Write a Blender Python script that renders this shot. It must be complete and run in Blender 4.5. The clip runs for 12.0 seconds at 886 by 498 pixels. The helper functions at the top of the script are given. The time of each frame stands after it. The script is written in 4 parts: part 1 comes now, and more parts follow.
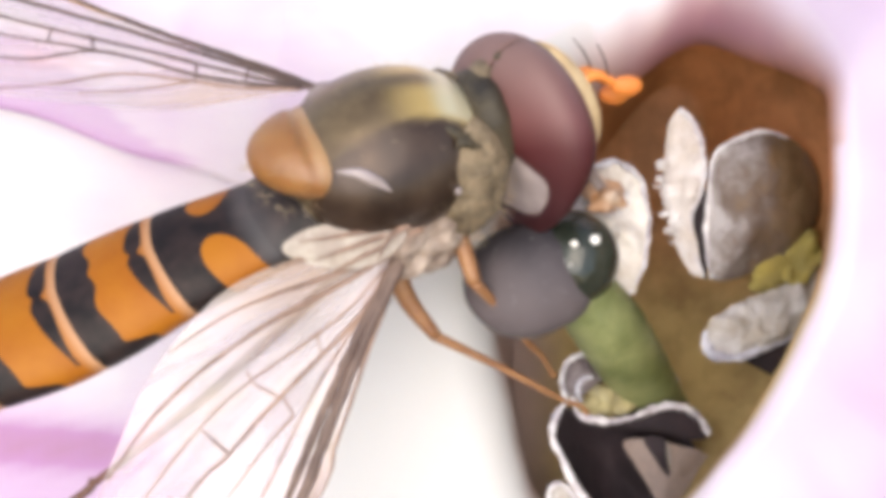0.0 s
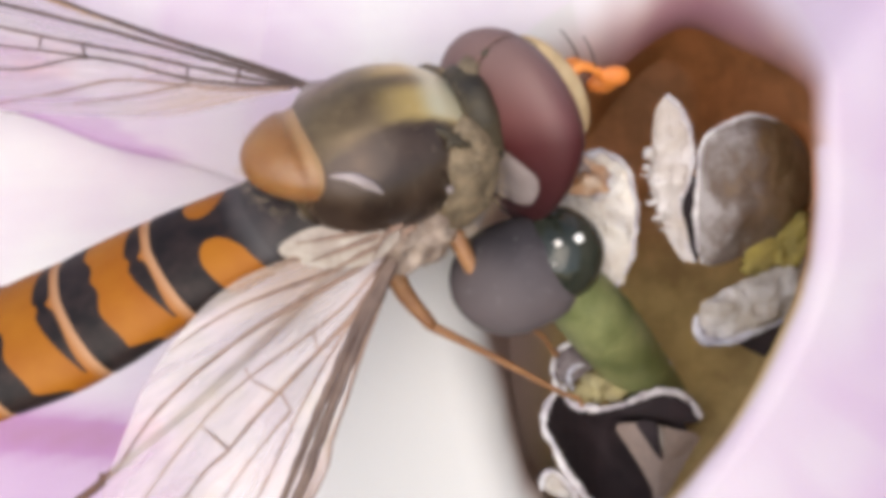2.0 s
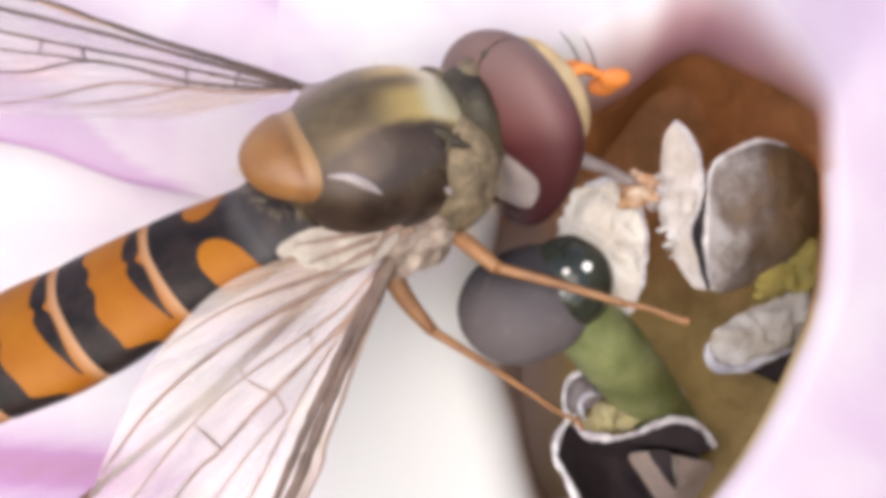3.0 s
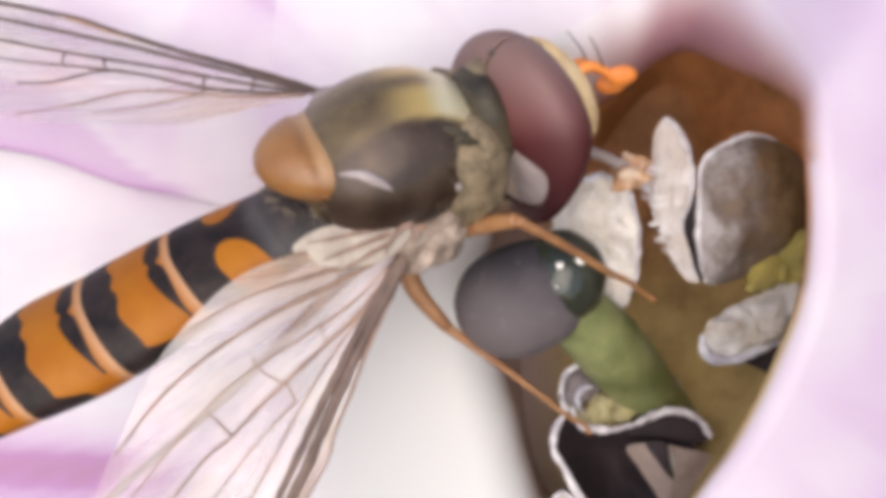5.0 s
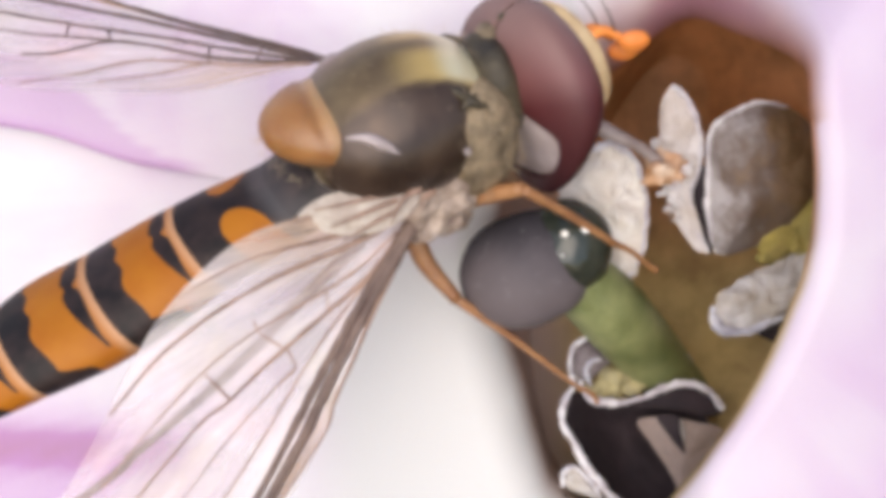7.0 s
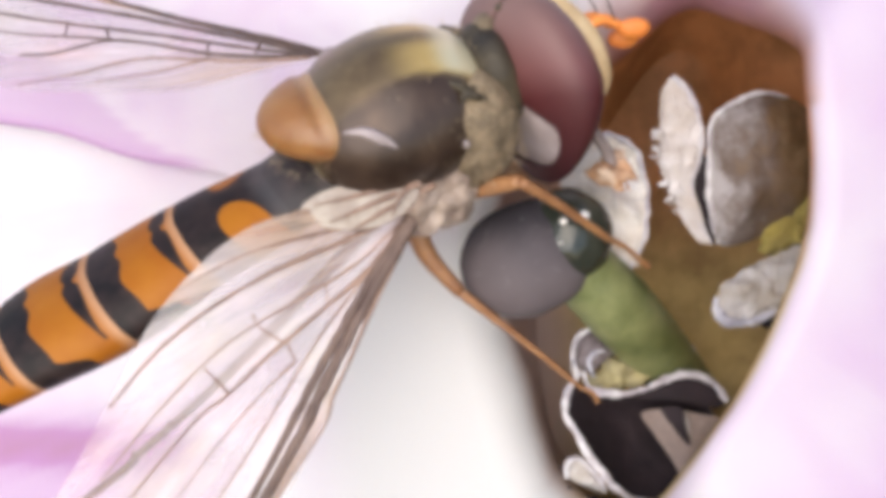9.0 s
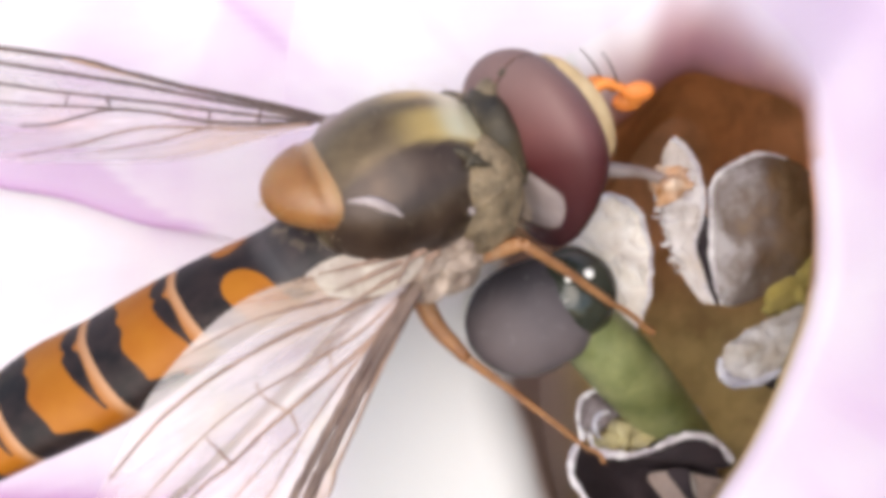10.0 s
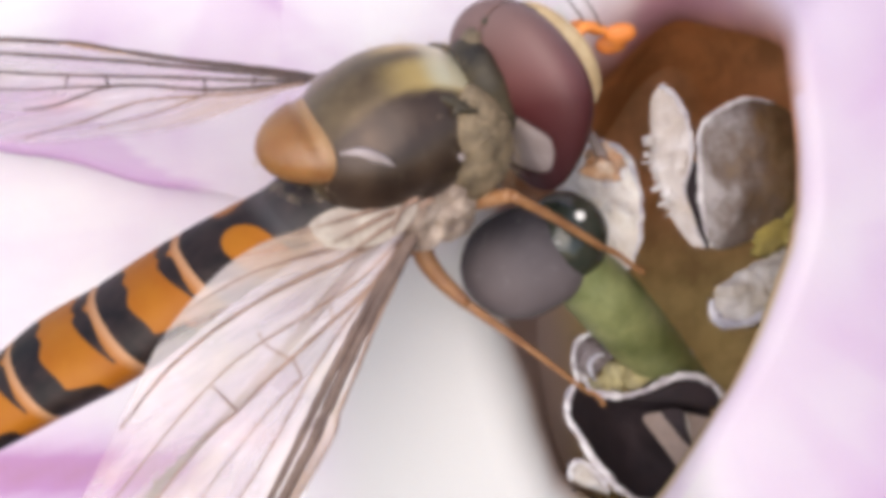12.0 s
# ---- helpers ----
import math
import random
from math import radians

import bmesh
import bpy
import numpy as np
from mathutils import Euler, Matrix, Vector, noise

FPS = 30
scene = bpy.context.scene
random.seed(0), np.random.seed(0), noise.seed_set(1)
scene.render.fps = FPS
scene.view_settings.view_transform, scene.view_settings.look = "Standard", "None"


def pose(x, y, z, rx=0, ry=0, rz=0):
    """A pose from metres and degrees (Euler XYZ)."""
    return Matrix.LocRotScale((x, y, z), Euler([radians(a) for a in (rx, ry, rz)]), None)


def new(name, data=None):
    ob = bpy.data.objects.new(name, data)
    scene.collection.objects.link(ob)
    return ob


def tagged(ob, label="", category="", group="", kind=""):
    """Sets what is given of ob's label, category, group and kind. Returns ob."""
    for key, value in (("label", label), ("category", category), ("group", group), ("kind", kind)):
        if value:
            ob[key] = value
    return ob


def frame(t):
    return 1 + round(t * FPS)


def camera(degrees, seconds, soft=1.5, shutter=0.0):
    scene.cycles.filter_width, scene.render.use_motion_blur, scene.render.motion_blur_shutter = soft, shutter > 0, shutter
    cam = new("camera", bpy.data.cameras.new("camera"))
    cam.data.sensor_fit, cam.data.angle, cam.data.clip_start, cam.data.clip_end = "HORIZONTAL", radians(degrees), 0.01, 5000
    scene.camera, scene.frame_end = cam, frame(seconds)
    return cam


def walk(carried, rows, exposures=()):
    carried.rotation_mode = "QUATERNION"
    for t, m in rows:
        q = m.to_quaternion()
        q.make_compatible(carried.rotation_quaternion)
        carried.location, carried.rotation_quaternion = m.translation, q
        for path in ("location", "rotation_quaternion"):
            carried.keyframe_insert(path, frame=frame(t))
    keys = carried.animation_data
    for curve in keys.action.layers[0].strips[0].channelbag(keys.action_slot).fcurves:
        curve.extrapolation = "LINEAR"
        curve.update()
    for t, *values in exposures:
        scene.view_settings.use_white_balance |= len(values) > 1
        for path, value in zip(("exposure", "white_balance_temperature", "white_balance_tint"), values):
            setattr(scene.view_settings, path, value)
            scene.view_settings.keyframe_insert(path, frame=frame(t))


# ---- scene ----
# A hoverfly feeding in the throat of a pale pink flower. Lengths in the comments are in millimetres.
MM = 0.001
DIST = 16.264      # from the lens to the plane of the flower's mouth
# picture space: x right, y up the picture, z towards the lens; the camera looks down at the flower
BASE = Matrix.Translation((0, 0, 0.9)) @ pose(0, 0, 0, 45, 0, 0)


def turn(a, b, c):
    v = Vector((radians(a), radians(b), radians(c)))
    return Matrix.Rotation(v.length, 4, v.normalized()) if v.length > 1e-7 else Matrix.Identity(4)


def shift(x, y, z):
    return Matrix.Translation((x * MM, y * MM, z * MM))


def eye_at(x, y, z, a, b, c):
    return BASE @ shift(x, y, DIST + z) @ turn(a, b, c)


cam = camera(38.0, 12.0, soft=6.1)
walk(cam, [
    (0.0, eye_at(0.000, 0.000, 0.000, 0.00, 0.00, 0.00)),
    (0.5, eye_at(0.197, 0.559, -0.026, -2.20, 0.43, -1.49)),
    (1.0, eye_at(0.311, 0.775, -0.012, -3.73, 0.70, -1.63)),
    (1.5, eye_at(0.425, 0.927, -0.013, -4.63, 1.09, -1.49)),
    (2.0, eye_at(0.570, 1.131, -0.054, -4.20, 1.37, -1.37)),
    (2.5, eye_at(0.622, 1.200, -0.132, -3.34, 1.85, -1.72)),
    (3.0, eye_at(0.731, 1.143, -0.134, -2.96, 2.27, -1.99)),
    (5.0, eye_at(0.847, 0.980, 0.190, -2.49, 2.47, -2.98)),
    (5.5, eye_at(1.046, 0.973, 0.152, -2.29, 3.33, -3.45)),
    (6.0, eye_at(1.126, 0.835, 0.034, -1.69, 3.62, -3.97)),
    (6.5, eye_at(1.100, 0.680, 0.009, -1.57, 3.61, -4.16)),
    (7.0, eye_at(1.107, 0.613, 0.022, -2.54, 3.70, -3.51)),
    (8.8, eye_at(1.417, 0.155, 0.096, -1.37, 4.89, -3.91)),
    (9.0, eye_at(1.417, 0.155, 0.096, -1.37, 4.89, -3.91)),
    (9.5, eye_at(1.382, 0.092, 0.142, 1.04, 4.76, -3.78)),
    (10.0, eye_at(1.274, -0.197, 0.174, 2.56, 4.52, -4.30)),
    (10.5, eye_at(1.331, -0.498, 0.247, 2.98, 4.55, -4.39)),
    (11.0, eye_at(1.289, -0.692, 0.378, 3.11, 4.40, -4.82)),
    (11.5, eye_at(1.237, -0.784, 0.468, 2.70, 4.11, -4.91)),
    (12.0, eye_at(1.382, -0.752, 0.533, 2.03, 4.78, -5.50)),
], exposures=[(0.0, 1.16, 7200, 11), (1.5, 0.82, 7150, 11), (2.0, 0.80, 7150, 12), (3.0, 1.00, 7150, 12), (5.0, 0.88, 7150, 13), (6.5, 0.91, 7100, 13), (9.5, 1.01, 7050, 12), (11.0, 1.04, 7050, 12), (12.0, 0.84, 7050, 14)])

# ---- light ----
SUN = Vector((-0.15, 0.06, 0.96)).normalized()
sun_way = BASE.to_3x3() @ SUN
world = bpy.data.worlds.new("sky")
world.use_nodes = True
scene.world = world
wn = world.node_tree.nodes
sky = wn.new("ShaderNodeTexSky")
sky.sky_type = 'NISHITA'
sky.sun_disc = False
sky.sun_elevation = math.asin(max(-1, min(1, sun_way.z)))
sky.sun_rotation = math.atan2(sun_way.x, sun_way.y)
wn["Background"].inputs[1].default_value = 0.135
world.node_tree.links.new(sky.outputs[0], wn["Background"].inputs[0])
sun = new("sun", bpy.data.lights.new("sun", 'SUN'))
sun.data.energy = 1.88
sun.data.angle = radians(70)
sun.data.color = (1.0, 0.95, 0.88)
sun.matrix_basis = Matrix.Translation((0, 0, 2)) @ sun_way.to_track_quat('Z', 'Y').to_matrix().to_4x4()


# ---- materials ----
class Nodes:
    def __init__(self, name):
        self.m = bpy.data.materials.new(name)
        self.m.use_nodes = True
        self.t = self.m.node_tree
        self.b = self.t.nodes["Principled BSDF"]
        self.co = self.t.nodes.new("ShaderNodeTexCoord").outputs["Object"]

    def add(self, kind, **sets):
        n = self.t.nodes.new(kind)
        for k, v in sets.items():
            n.inputs[k.replace("_", " ")].default_value = v
        return n

    def link(self, a, b):
        self.t.links.new(a, b)

    def noise(self, per_mm, detail=4.0, stretch=None, rough=0.6):
        n = self.add("ShaderNodeTexNoise", Scale=per_mm / MM, Detail=detail, Roughness=rough)
        if stretch:
            mp = self.add("ShaderNodeMapping")
            mp.inputs["Scale"].default_value = stretch
            self.link(self.co, mp.inputs[0])
            self.link(mp.outputs[0], n.inputs["Vector"])
        else:
            self.link(self.co, n.inputs["Vector"])
        return n.outputs["Fac"]

    def ramp(self, src, stops):
        r = self.add("ShaderNodeValToRGB")
        e = r.color_ramp.elements
        while len(e) < len(stops):
            e.new(0.5)
        for el, (p, c) in zip(e, stops):
            el.position, el.color = p, (*c, 1)
        self.link(src, r.inputs[0])
        return r.outputs[0]

    def mix(self, fac, a, b, how='MIX'):
        n = self.t.nodes.new("ShaderNodeMix")
        n.data_type, n.blend_type = 'RGBA', how
        for sock, v in ((n.inputs[0], fac), (n.inputs[6], a), (n.inputs[7], b)):
            if isinstance(v, (int, float)):
                sock.default_value = v
            elif isinstance(v, tuple):
                sock.default_value = (*v, 1)
            else:
                self.link(v, sock)
        return n.outputs[2]

    def attr(self, name):
        n = self.t.nodes.new("ShaderNodeAttribute")
        n.attribute_name = name
        return n.outputs["Fac"]

    def bump(self, src, mm, strength=1.0):
        n = self.add("ShaderNodeBump", Strength=strength, Distance=mm * MM)
        self.link(src, n.inputs["Height"])
        self.link(n.outputs[0], self.b.inputs["Normal"])
        return n

    def out(self, colour, rough=0.5, **sets):
        if isinstance(colour, tuple):
            self.b.inputs["Base Color"].default_value = (*colour, 1)
        else:
            self.link(colour, self.b.inputs["Base Color"])
        self.b.inputs["Roughness"].default_value = rough
        for k, v in sets.items():
            self.b.inputs[k.replace("_", " ")].default_value = v
        return self.m

    def translucent(self, colour, share):
        """Thin tissue: some of the light goes through."""
        tr = self.t.nodes.new("ShaderNodeBsdfTranslucent")
        if isinstance(colour, tuple):
            tr.inputs[0].default_value = (*colour, 1)
        else:
            self.link(colour, tr.inputs[0])
        mx = self.t.nodes.new("ShaderNodeMixShader")
        mx.inputs[0].default_value = share
        self.link(self.b.outputs[0], mx.inputs[1])
        self.link(tr.outputs[0], mx.inputs[2])
        self.link(mx.outputs[0], self.t.nodes["Material Output"].inputs[0])
        return self.m


def mottled(name, a, b, per_mm=3.0, rough=0.5, bump=0.02, fine=12.0, **sets):
    n = Nodes(name)
    c = n.mix(n.ramp(n.noise(per_mm), [(0.35, (0, 0, 0)), (0.65, (1, 1, 1))]), a, b)
    c = n.mix(0.18, c, n.ramp(n.noise(fine, 3), [(0.3, (0.25, 0.25, 0.25)), (0.7, (0.8, 0.8, 0.8))]), 'OVERLAY')
    if bump:
        n.bump(n.noise(fine, 5), bump)
    return n.out(c, rough, **sets)


def petal_material():
    n = Nodes("petal")
    pink = n.ramp(n.noise(0.30, 3, (1.0, 0.55, 0.6)), [(0.40, (0.85, 0.84, 0.84)), (0.60, (0.80, 0.73, 0.80)), (0.80, (0.68, 0.48, 0.69))])
    vein = n.ramp(n.noise(1.3, 3, (0.25, 1.0, 0.6)), [(0.45, (1.0, 1.0, 1.0)), (0.75, (0.88, 0.76, 0.90))])
    c = n.mix(0.35, pink, vein, 'MULTIPLY')
    c = n.mix(n.attr("white"), c, (0.76, 0.755, 0.75))
    c = n.mix(n.attr("lilac"), c, (0.57, 0.31, 0.59))
    throat = n.mix(n.attr("low"), (0.66, 0.33, 0.155), (0.70, 0.54, 0.25))
    throat = n.mix(n.ramp(n.noise(1.2, 5), [(0.4, (0, 0, 0)), (0.62, (0.5, 0.5, 0.5))]), throat, (0.20, 0.10, 0.04))
    throat = n.mix(n.attr("mauve"), throat, (0.62, 0.48, 0.43))
    c = n.mix(n.attr("throat"), c, throat)
    c = n.mix(n.attr("purple"), c, (0.46, 0.24, 0.29))
    n.bump(n.noise(5.0, 4), 0.03, 0.5)
    n.out(c, 0.55)
    mat = n.translucent(c, 0.5)
    sh = n.add("ShaderNodeMapRange")
    sh.inputs[3].default_value, sh.inputs[4].default_value = 0.42, 0.62
    n.link(n.attr("throat"), sh.inputs[0])
    n.link(sh.outputs[0], [q for q in n.t.nodes if q.bl_idname == "ShaderNodeMixShader"][0].inputs[0])
    return mat


def shell_material():
    """Abdomen plates: black where the mask is high, orange elsewhere."""
    n = Nodes("abdomen_plate")
    orange = n.mix(n.ramp(n.noise(1.2), [(0.35, (0, 0, 0)), (0.7, (1, 1, 1))]), (0.34, 0.118, 0.009), (0.27, 0.080, 0.006))
    orange = n.mix(n.attr("pale"), orange, (0.45, 0.25, 0.14))
    dark = n.mix(n.ramp(n.noise(4), [(0.4, (0, 0, 0)), (0.7, (1, 1, 1))]), (0.010, 0.007, 0.007), (0.032, 0.020, 0.018))
    dark = n.mix(n.attr("dust"), dark, (0.24, 0.23, 0.24))
    c = n.mix(n.ramp(n.attr("mask"), [(0.47, (0, 0, 0)), (0.53, (1, 1, 1))]), orange, dark)
    n.bump(n.noise(14, 4), 0.012, 0.6)
    return n.out(c, 0.50, Specular_IOR_Level=0.20)


def notum_material():
    n = Nodes("bronze_thorax")
    band = n.ramp(n.noise(0.9, 2, (0.25, 1.2, 0.5)), [(0.35, (0.075, 0.046, 0.025)), (0.6, (0.145, 0.102, 0.056))])
    c = n.mix(n.ramp(n.noise(3), [(0.45, (0, 0, 0)), (0.8, (1, 1, 1))]), band, (0.18, 0.125, 0.065))
    # reflection painted as colour: dark sides, golden front, cream highlight
    c = n.mix(n.attr("side"), c, n.mix(n.ramp(n.noise(1.6, 4), [(0.35, (0, 0, 0)), (0.7, (1, 1, 1))]), (0.026, 0.015, 0.012), (0.066, 0.040, 0.028)))
    c = n.mix(n.attr("pollen"), c, (0.50, 0.345, 0.125))
    c = n.mix(n.attr("light_tint"), c, (0.60, 0.545, 0.37))
    n.bump(n.noise(9, 4), 0.010, 0.6)
    return n.out(c, 0.30, Metallic=0.35)


def scutellum_material():
    """Amber shield; the highlight along its front margin is painted in as buff."""
    n = Nodes("amber_scutellum")
    c = n.mix(n.ramp(n.noise(1.6), [(0.35, (0, 0, 0)), (0.65, (1, 1, 1))]), (0.27, 0.125, 0.040), (0.20, 0.083, 0.026))
    # lit front edge, mixed into the colour
    c = n.mix(n.attr("front"), c, (0.42, 0.285, 0.155))
    n.bump(n.noise(12.0, 4), 0.01)
    return n.out(c, 0.34, Subsurface_Weight=0.12, Subsurface_Scale=0.0003)


def eye_material():
    """Dark maroon facets; the sky's sheen on the upper half is painted in as paler pink."""
    n = Nodes("compound_eye")
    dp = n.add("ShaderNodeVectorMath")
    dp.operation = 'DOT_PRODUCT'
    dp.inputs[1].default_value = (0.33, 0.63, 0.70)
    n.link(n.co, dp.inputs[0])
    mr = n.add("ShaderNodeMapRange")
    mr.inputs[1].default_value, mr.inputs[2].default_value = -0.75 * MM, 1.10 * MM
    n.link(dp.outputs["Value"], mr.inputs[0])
    # upper stops paint the soft sky sheen into the eye's colour
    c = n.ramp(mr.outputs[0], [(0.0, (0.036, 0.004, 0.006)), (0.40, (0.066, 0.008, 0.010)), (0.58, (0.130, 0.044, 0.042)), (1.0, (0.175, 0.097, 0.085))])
    c = n.mix(0.5, c, n.ramp(n.noise(1.2, 4), [(0.35, (0.75, 0.75, 0.75)), (0.65, (1.0, 1.0, 1.0))]), 'MULTIPLY')
    ve = n.add("ShaderNodeTexVoronoi", Scale=30 / MM)
    n.link(n.co, ve.inputs["Vector"])
    n.bump(ve.outputs["Distance"], 0.006, 0.5)
    return n.out(c, 0.55, Specular_IOR_Level=0.55)


def stigma_material():
    """Dull grey-violet skin; the haze over its lower half is painted in as a paler tone."""
    n = Nodes("stigma_skin")
    c = n.ramp(n.noise(1.6, 4), [(0.35, (0.026, 0.023, 0.027)), (0.65, (0.046, 0.041, 0.047))])
    # hazy light on the knob's lower half, mixed into its colour
    c = n.mix(n.attr("light_tint"), c, (0.105, 0.086, 0.090))
    c = n.mix(n.ramp(n.noise(9.0, 3), [(0.60, (0, 0, 0)), (0.72, (0.4, 0.4, 0.4))]), c, (0.15, 0.14, 0.14))
    n.bump(n.noise(6.0, 4), 0.02, 0.5)
    return n.out(c, 0.7, Specular_IOR_Level=0.2)


def anther_material():
    """Crusted skin, pale grey at the slit and warm brown away from it."""
    n = Nodes("anther_skin")
    sp = n.add("ShaderNodeSeparateXYZ")
    n.link(n.co, sp.inputs[0])
    mr = n.add("ShaderNodeMapRange")
    mr.inputs[1].default_value, mr.inputs[2].default_value = 3.3 * MM, 5.1 * MM
    n.link(sp.outputs[0], mr.inputs[0])
    ad = n.add("ShaderNodeMath")
    n.link(mr.outputs[0], ad.inputs[0])
    sb = n.add("ShaderNodeMath")
    sb.operation = 'SUBTRACT'
    sb.inputs[1].default_value = 0.5
    n.link(n.noise(1.6, 6, (1.0, 0.7, 1.0), 0.65), sb.inputs[0])
    ml = n.add("ShaderNodeMath")
    ml.operation = 'MULTIPLY'
    ml.inputs[1].default_value = 2.1
    n.link(sb.outputs[0], ml.inputs[0])
    n.link(ml.outputs[0], ad.inputs[1])
    c = n.ramp(ad.outputs[0], [(0.05, (0.33, 0.305, 0.312)), (0.26, (0.185, 0.155, 0.148)), (0.46, (0.118, 0.082, 0.066)), (0.75, (0.15, 0.092, 0.048)), (0.95, (0.11, 0.066, 0.03))])
    n.bump(n.noise(4.0, 5), 0.05)
    return n.out(c, 0.65)


def membrane_material(share=0.24):
    n = Nodes("wing_membrane")
    cv = n.add("ShaderNodeCombineXYZ")
    n.link(n.attr("along"), cv.inputs[0])
    n.link(n.attr("across"), cv.inputs[1])
    st = n.add("ShaderNodeTexNoise", Scale=1.0, Detail=4.0, Roughness=0.6)
    n.link(cv.outputs[0], st.inputs["Vector"])
    streak = st.outputs["Fac"]
    c = n.ramp(streak, [(0.3, (0.68, 0.58, 0.58)), (0.5, (0.64, 0.57, 0.55)), (0.62, (0.56, 0.42, 0.33)), (0.75, (0.62, 0.51, 0.58))])
    tint = n.ramp(n.noise(0.55, 3), [(0.36, (0.60, 0.60, 0.52)), (0.5, (0.78, 0.70, 0.72)), (0.62, (0.84, 0.56, 0.54)), (0.75, (0.70, 0.60, 0.74))])
    c = n.mix(0.55, c, tint)
    c = n.mix(n.attr("root"), c, (0.50, 0.36, 0.26))
    n.bump(streak, 0.06, 0.6)
    n.out(c, 0.25)
    tr = n.t.nodes.new("ShaderNodeBsdfTransparent")
    tr.inputs[0].default_value = (0.91, 0.845, 0.855, 1)
    mx = n.t.nodes.new("ShaderNodeMixShader")
    clear = n.ramp(streak, [(0.35, (share * 0.45,) * 3), (0.7, (min(1, share * 1.7),) * 3)])
    milky = n.ramp(streak, [(0.35, (share * 0.7,) * 3), (0.7, (min(1, share * 1.7),) * 3)])
    n.link(n.mix(n.attr("root"), clear, milky), mx.inputs[0])
    n.link(tr.outputs[0], mx.inputs[1])
    n.link(n.b.outputs[0], mx.inputs[2])
    n.link(mx.outputs[0], n.t.nodes["Material Output"].inputs[0])
    return n.m


PETAL = petal_material()
PLATE = shell_material()
NOTUM = notum_material()
MEMBRANE = membrane_material(0.40)
LOBE = mottled("tan_lobe", (0.38, 0.33, 0.28), (0.27, 0.215, 0.18), 2.5, 0.4, 0.03)
SCUTELLUM = scutellum_material()
FLANK = mottled("brown_flank", (0.16, 0.108, 0.085), (0.44, 0.345, 0.28), 3.2, 0.5, 0.05)
WING_SCALE = mottled("tan_fold", (0.36, 0.27, 0.21), (0.17, 0.105, 0.078), 4.0, 0.5, 0.05)
NECK = mottled("dark_neck", (0.018, 0.013, 0.007), (0.055, 0.040, 0.019), 2.2, 0.6, 0.03)
PLEURA = mottled("dusted_flank", (0.050, 0.035, 0.018), (0.28, 0.205, 0.125), 2.0, 0.55, 0.06)
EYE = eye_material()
FACE = mottled("yellow_face", (0.64, 0.48, 0.27), (0.50, 0.34, 0.17), 2.0, 0.5)
ORBIT = mottled("pale_orbit", (0.36, 0.30, 0.295), (0.24, 0.195, 0.19), 3.0, 0.6, 0.03)
ANTENNA = mottled("orange_antenna", (0.68, 0.22, 0.035), (0.54, 0.14, 0.025), 3.0, 0.5)
LEG = mottled("amber_leg", (0.31, 0.150, 0.062), (0.21, 0.090, 0.036), 2.0, 0.42)
HIND = mottled("brown_hind_leg", (0.16, 0.066, 0.036), (0.085, 0.036, 0.022), 2.0, 0.45)
COSTA = mottled("brown_costa", (0.095, 0.058, 0.045), (0.17, 0.11, 0.084), 2.0, 0.5)
VEIN = mottled("wing_vein", (0.055, 0.032, 0.026), (0.11, 0.064, 0.048), 2.0, 0.5)
SPOT = mottled("tan_wing_spot", (0.40, 0.25, 0.13), (0.30, 0.18, 0.10), 2.0, 0.45)
PALEVEIN = mottled("pale_vein", (0.29, 0.18, 0.13), (0.17, 0.105, 0.078), 2.0, 0.5)
STIGMA = stigma_material()
STIGMA_WET = mottled("wet_stigma", (0.012, 0.015, 0.011), (0.040, 0.044, 0.034), 1.8, 0.14, 0.004)
CRUST_BLUE = mottled("bluish_crust", (0.62, 0.62, 0.68), (0.30, 0.29, 0.36), 4.0, 0.6, 0.04)
HOOD = mottled("dark_hood", (0.075, 0.055, 0.060), (0.20, 0.17, 0.18), 3.0, 0.6, 0.04)
STYLE = mottled("green_style", (0.080, 0.100, 0.030), (0.20, 0.215, 0.092), 1.4, 0.42, 0.025)
ANTHER = anther_material()
ANTHER_WHITE = mottled("white_anther_skin", (0.64, 0.61, 0.62), (0.45, 0.39, 0.35), 1.6, 0.75, 0.09, 5.0)
CREAM = mottled("cream_anther_skin", (0.78, 0.75, 0.71), (0.64, 0.57, 0.49), 1.8, 0.75, 0.09, 5.0)
CRUMPLED = mottled("grey_anther_skin", (0.47, 0.45, 0.45), (0.36, 0.315, 0.27), 2.2, 0.75, 0.09, 5.0)
POUCH_WALL = mottled("brown_pouch_wall", (0.19, 0.14, 0.123), (0.26, 0.20, 0.178), 1.2, 0.6, 0.02)
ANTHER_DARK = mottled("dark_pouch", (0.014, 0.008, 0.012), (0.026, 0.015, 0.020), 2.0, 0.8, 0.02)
ANTHER_RIM = mottled("white_rim", (0.70, 0.68, 0.70), (0.36, 0.32, 0.36), 4.0, 0.6, 0.04)
POLLEN = mottled("yellow_pollen", (0.33, 0.26, 0.060), (0.23, 0.18, 0.055), 3.0, 0.7, 0.05)
POLLEN_PALE = mottled("pale_pollen", (0.40, 0.34, 0.16), (0.26, 0.23, 0.14), 4.0, 0.7, 0.05)
GRAIN = mottled("pollen_grain", (0.8, 0.79, 0.77), (0.7, 0.66, 0.6), 3.0, 0.5, 0)
ROSTRUM = mottled("grey_mouthpart", (0.30, 0.25, 0.24), (0.16, 0.12, 0.11), 3.0, 0.45)
LABELLUM = mottled("orange_mouth_pad", (0.40, 0.165, 0.045), (0.56, 0.42, 0.32), 3.0, 0.75, 0.10, 6.0)
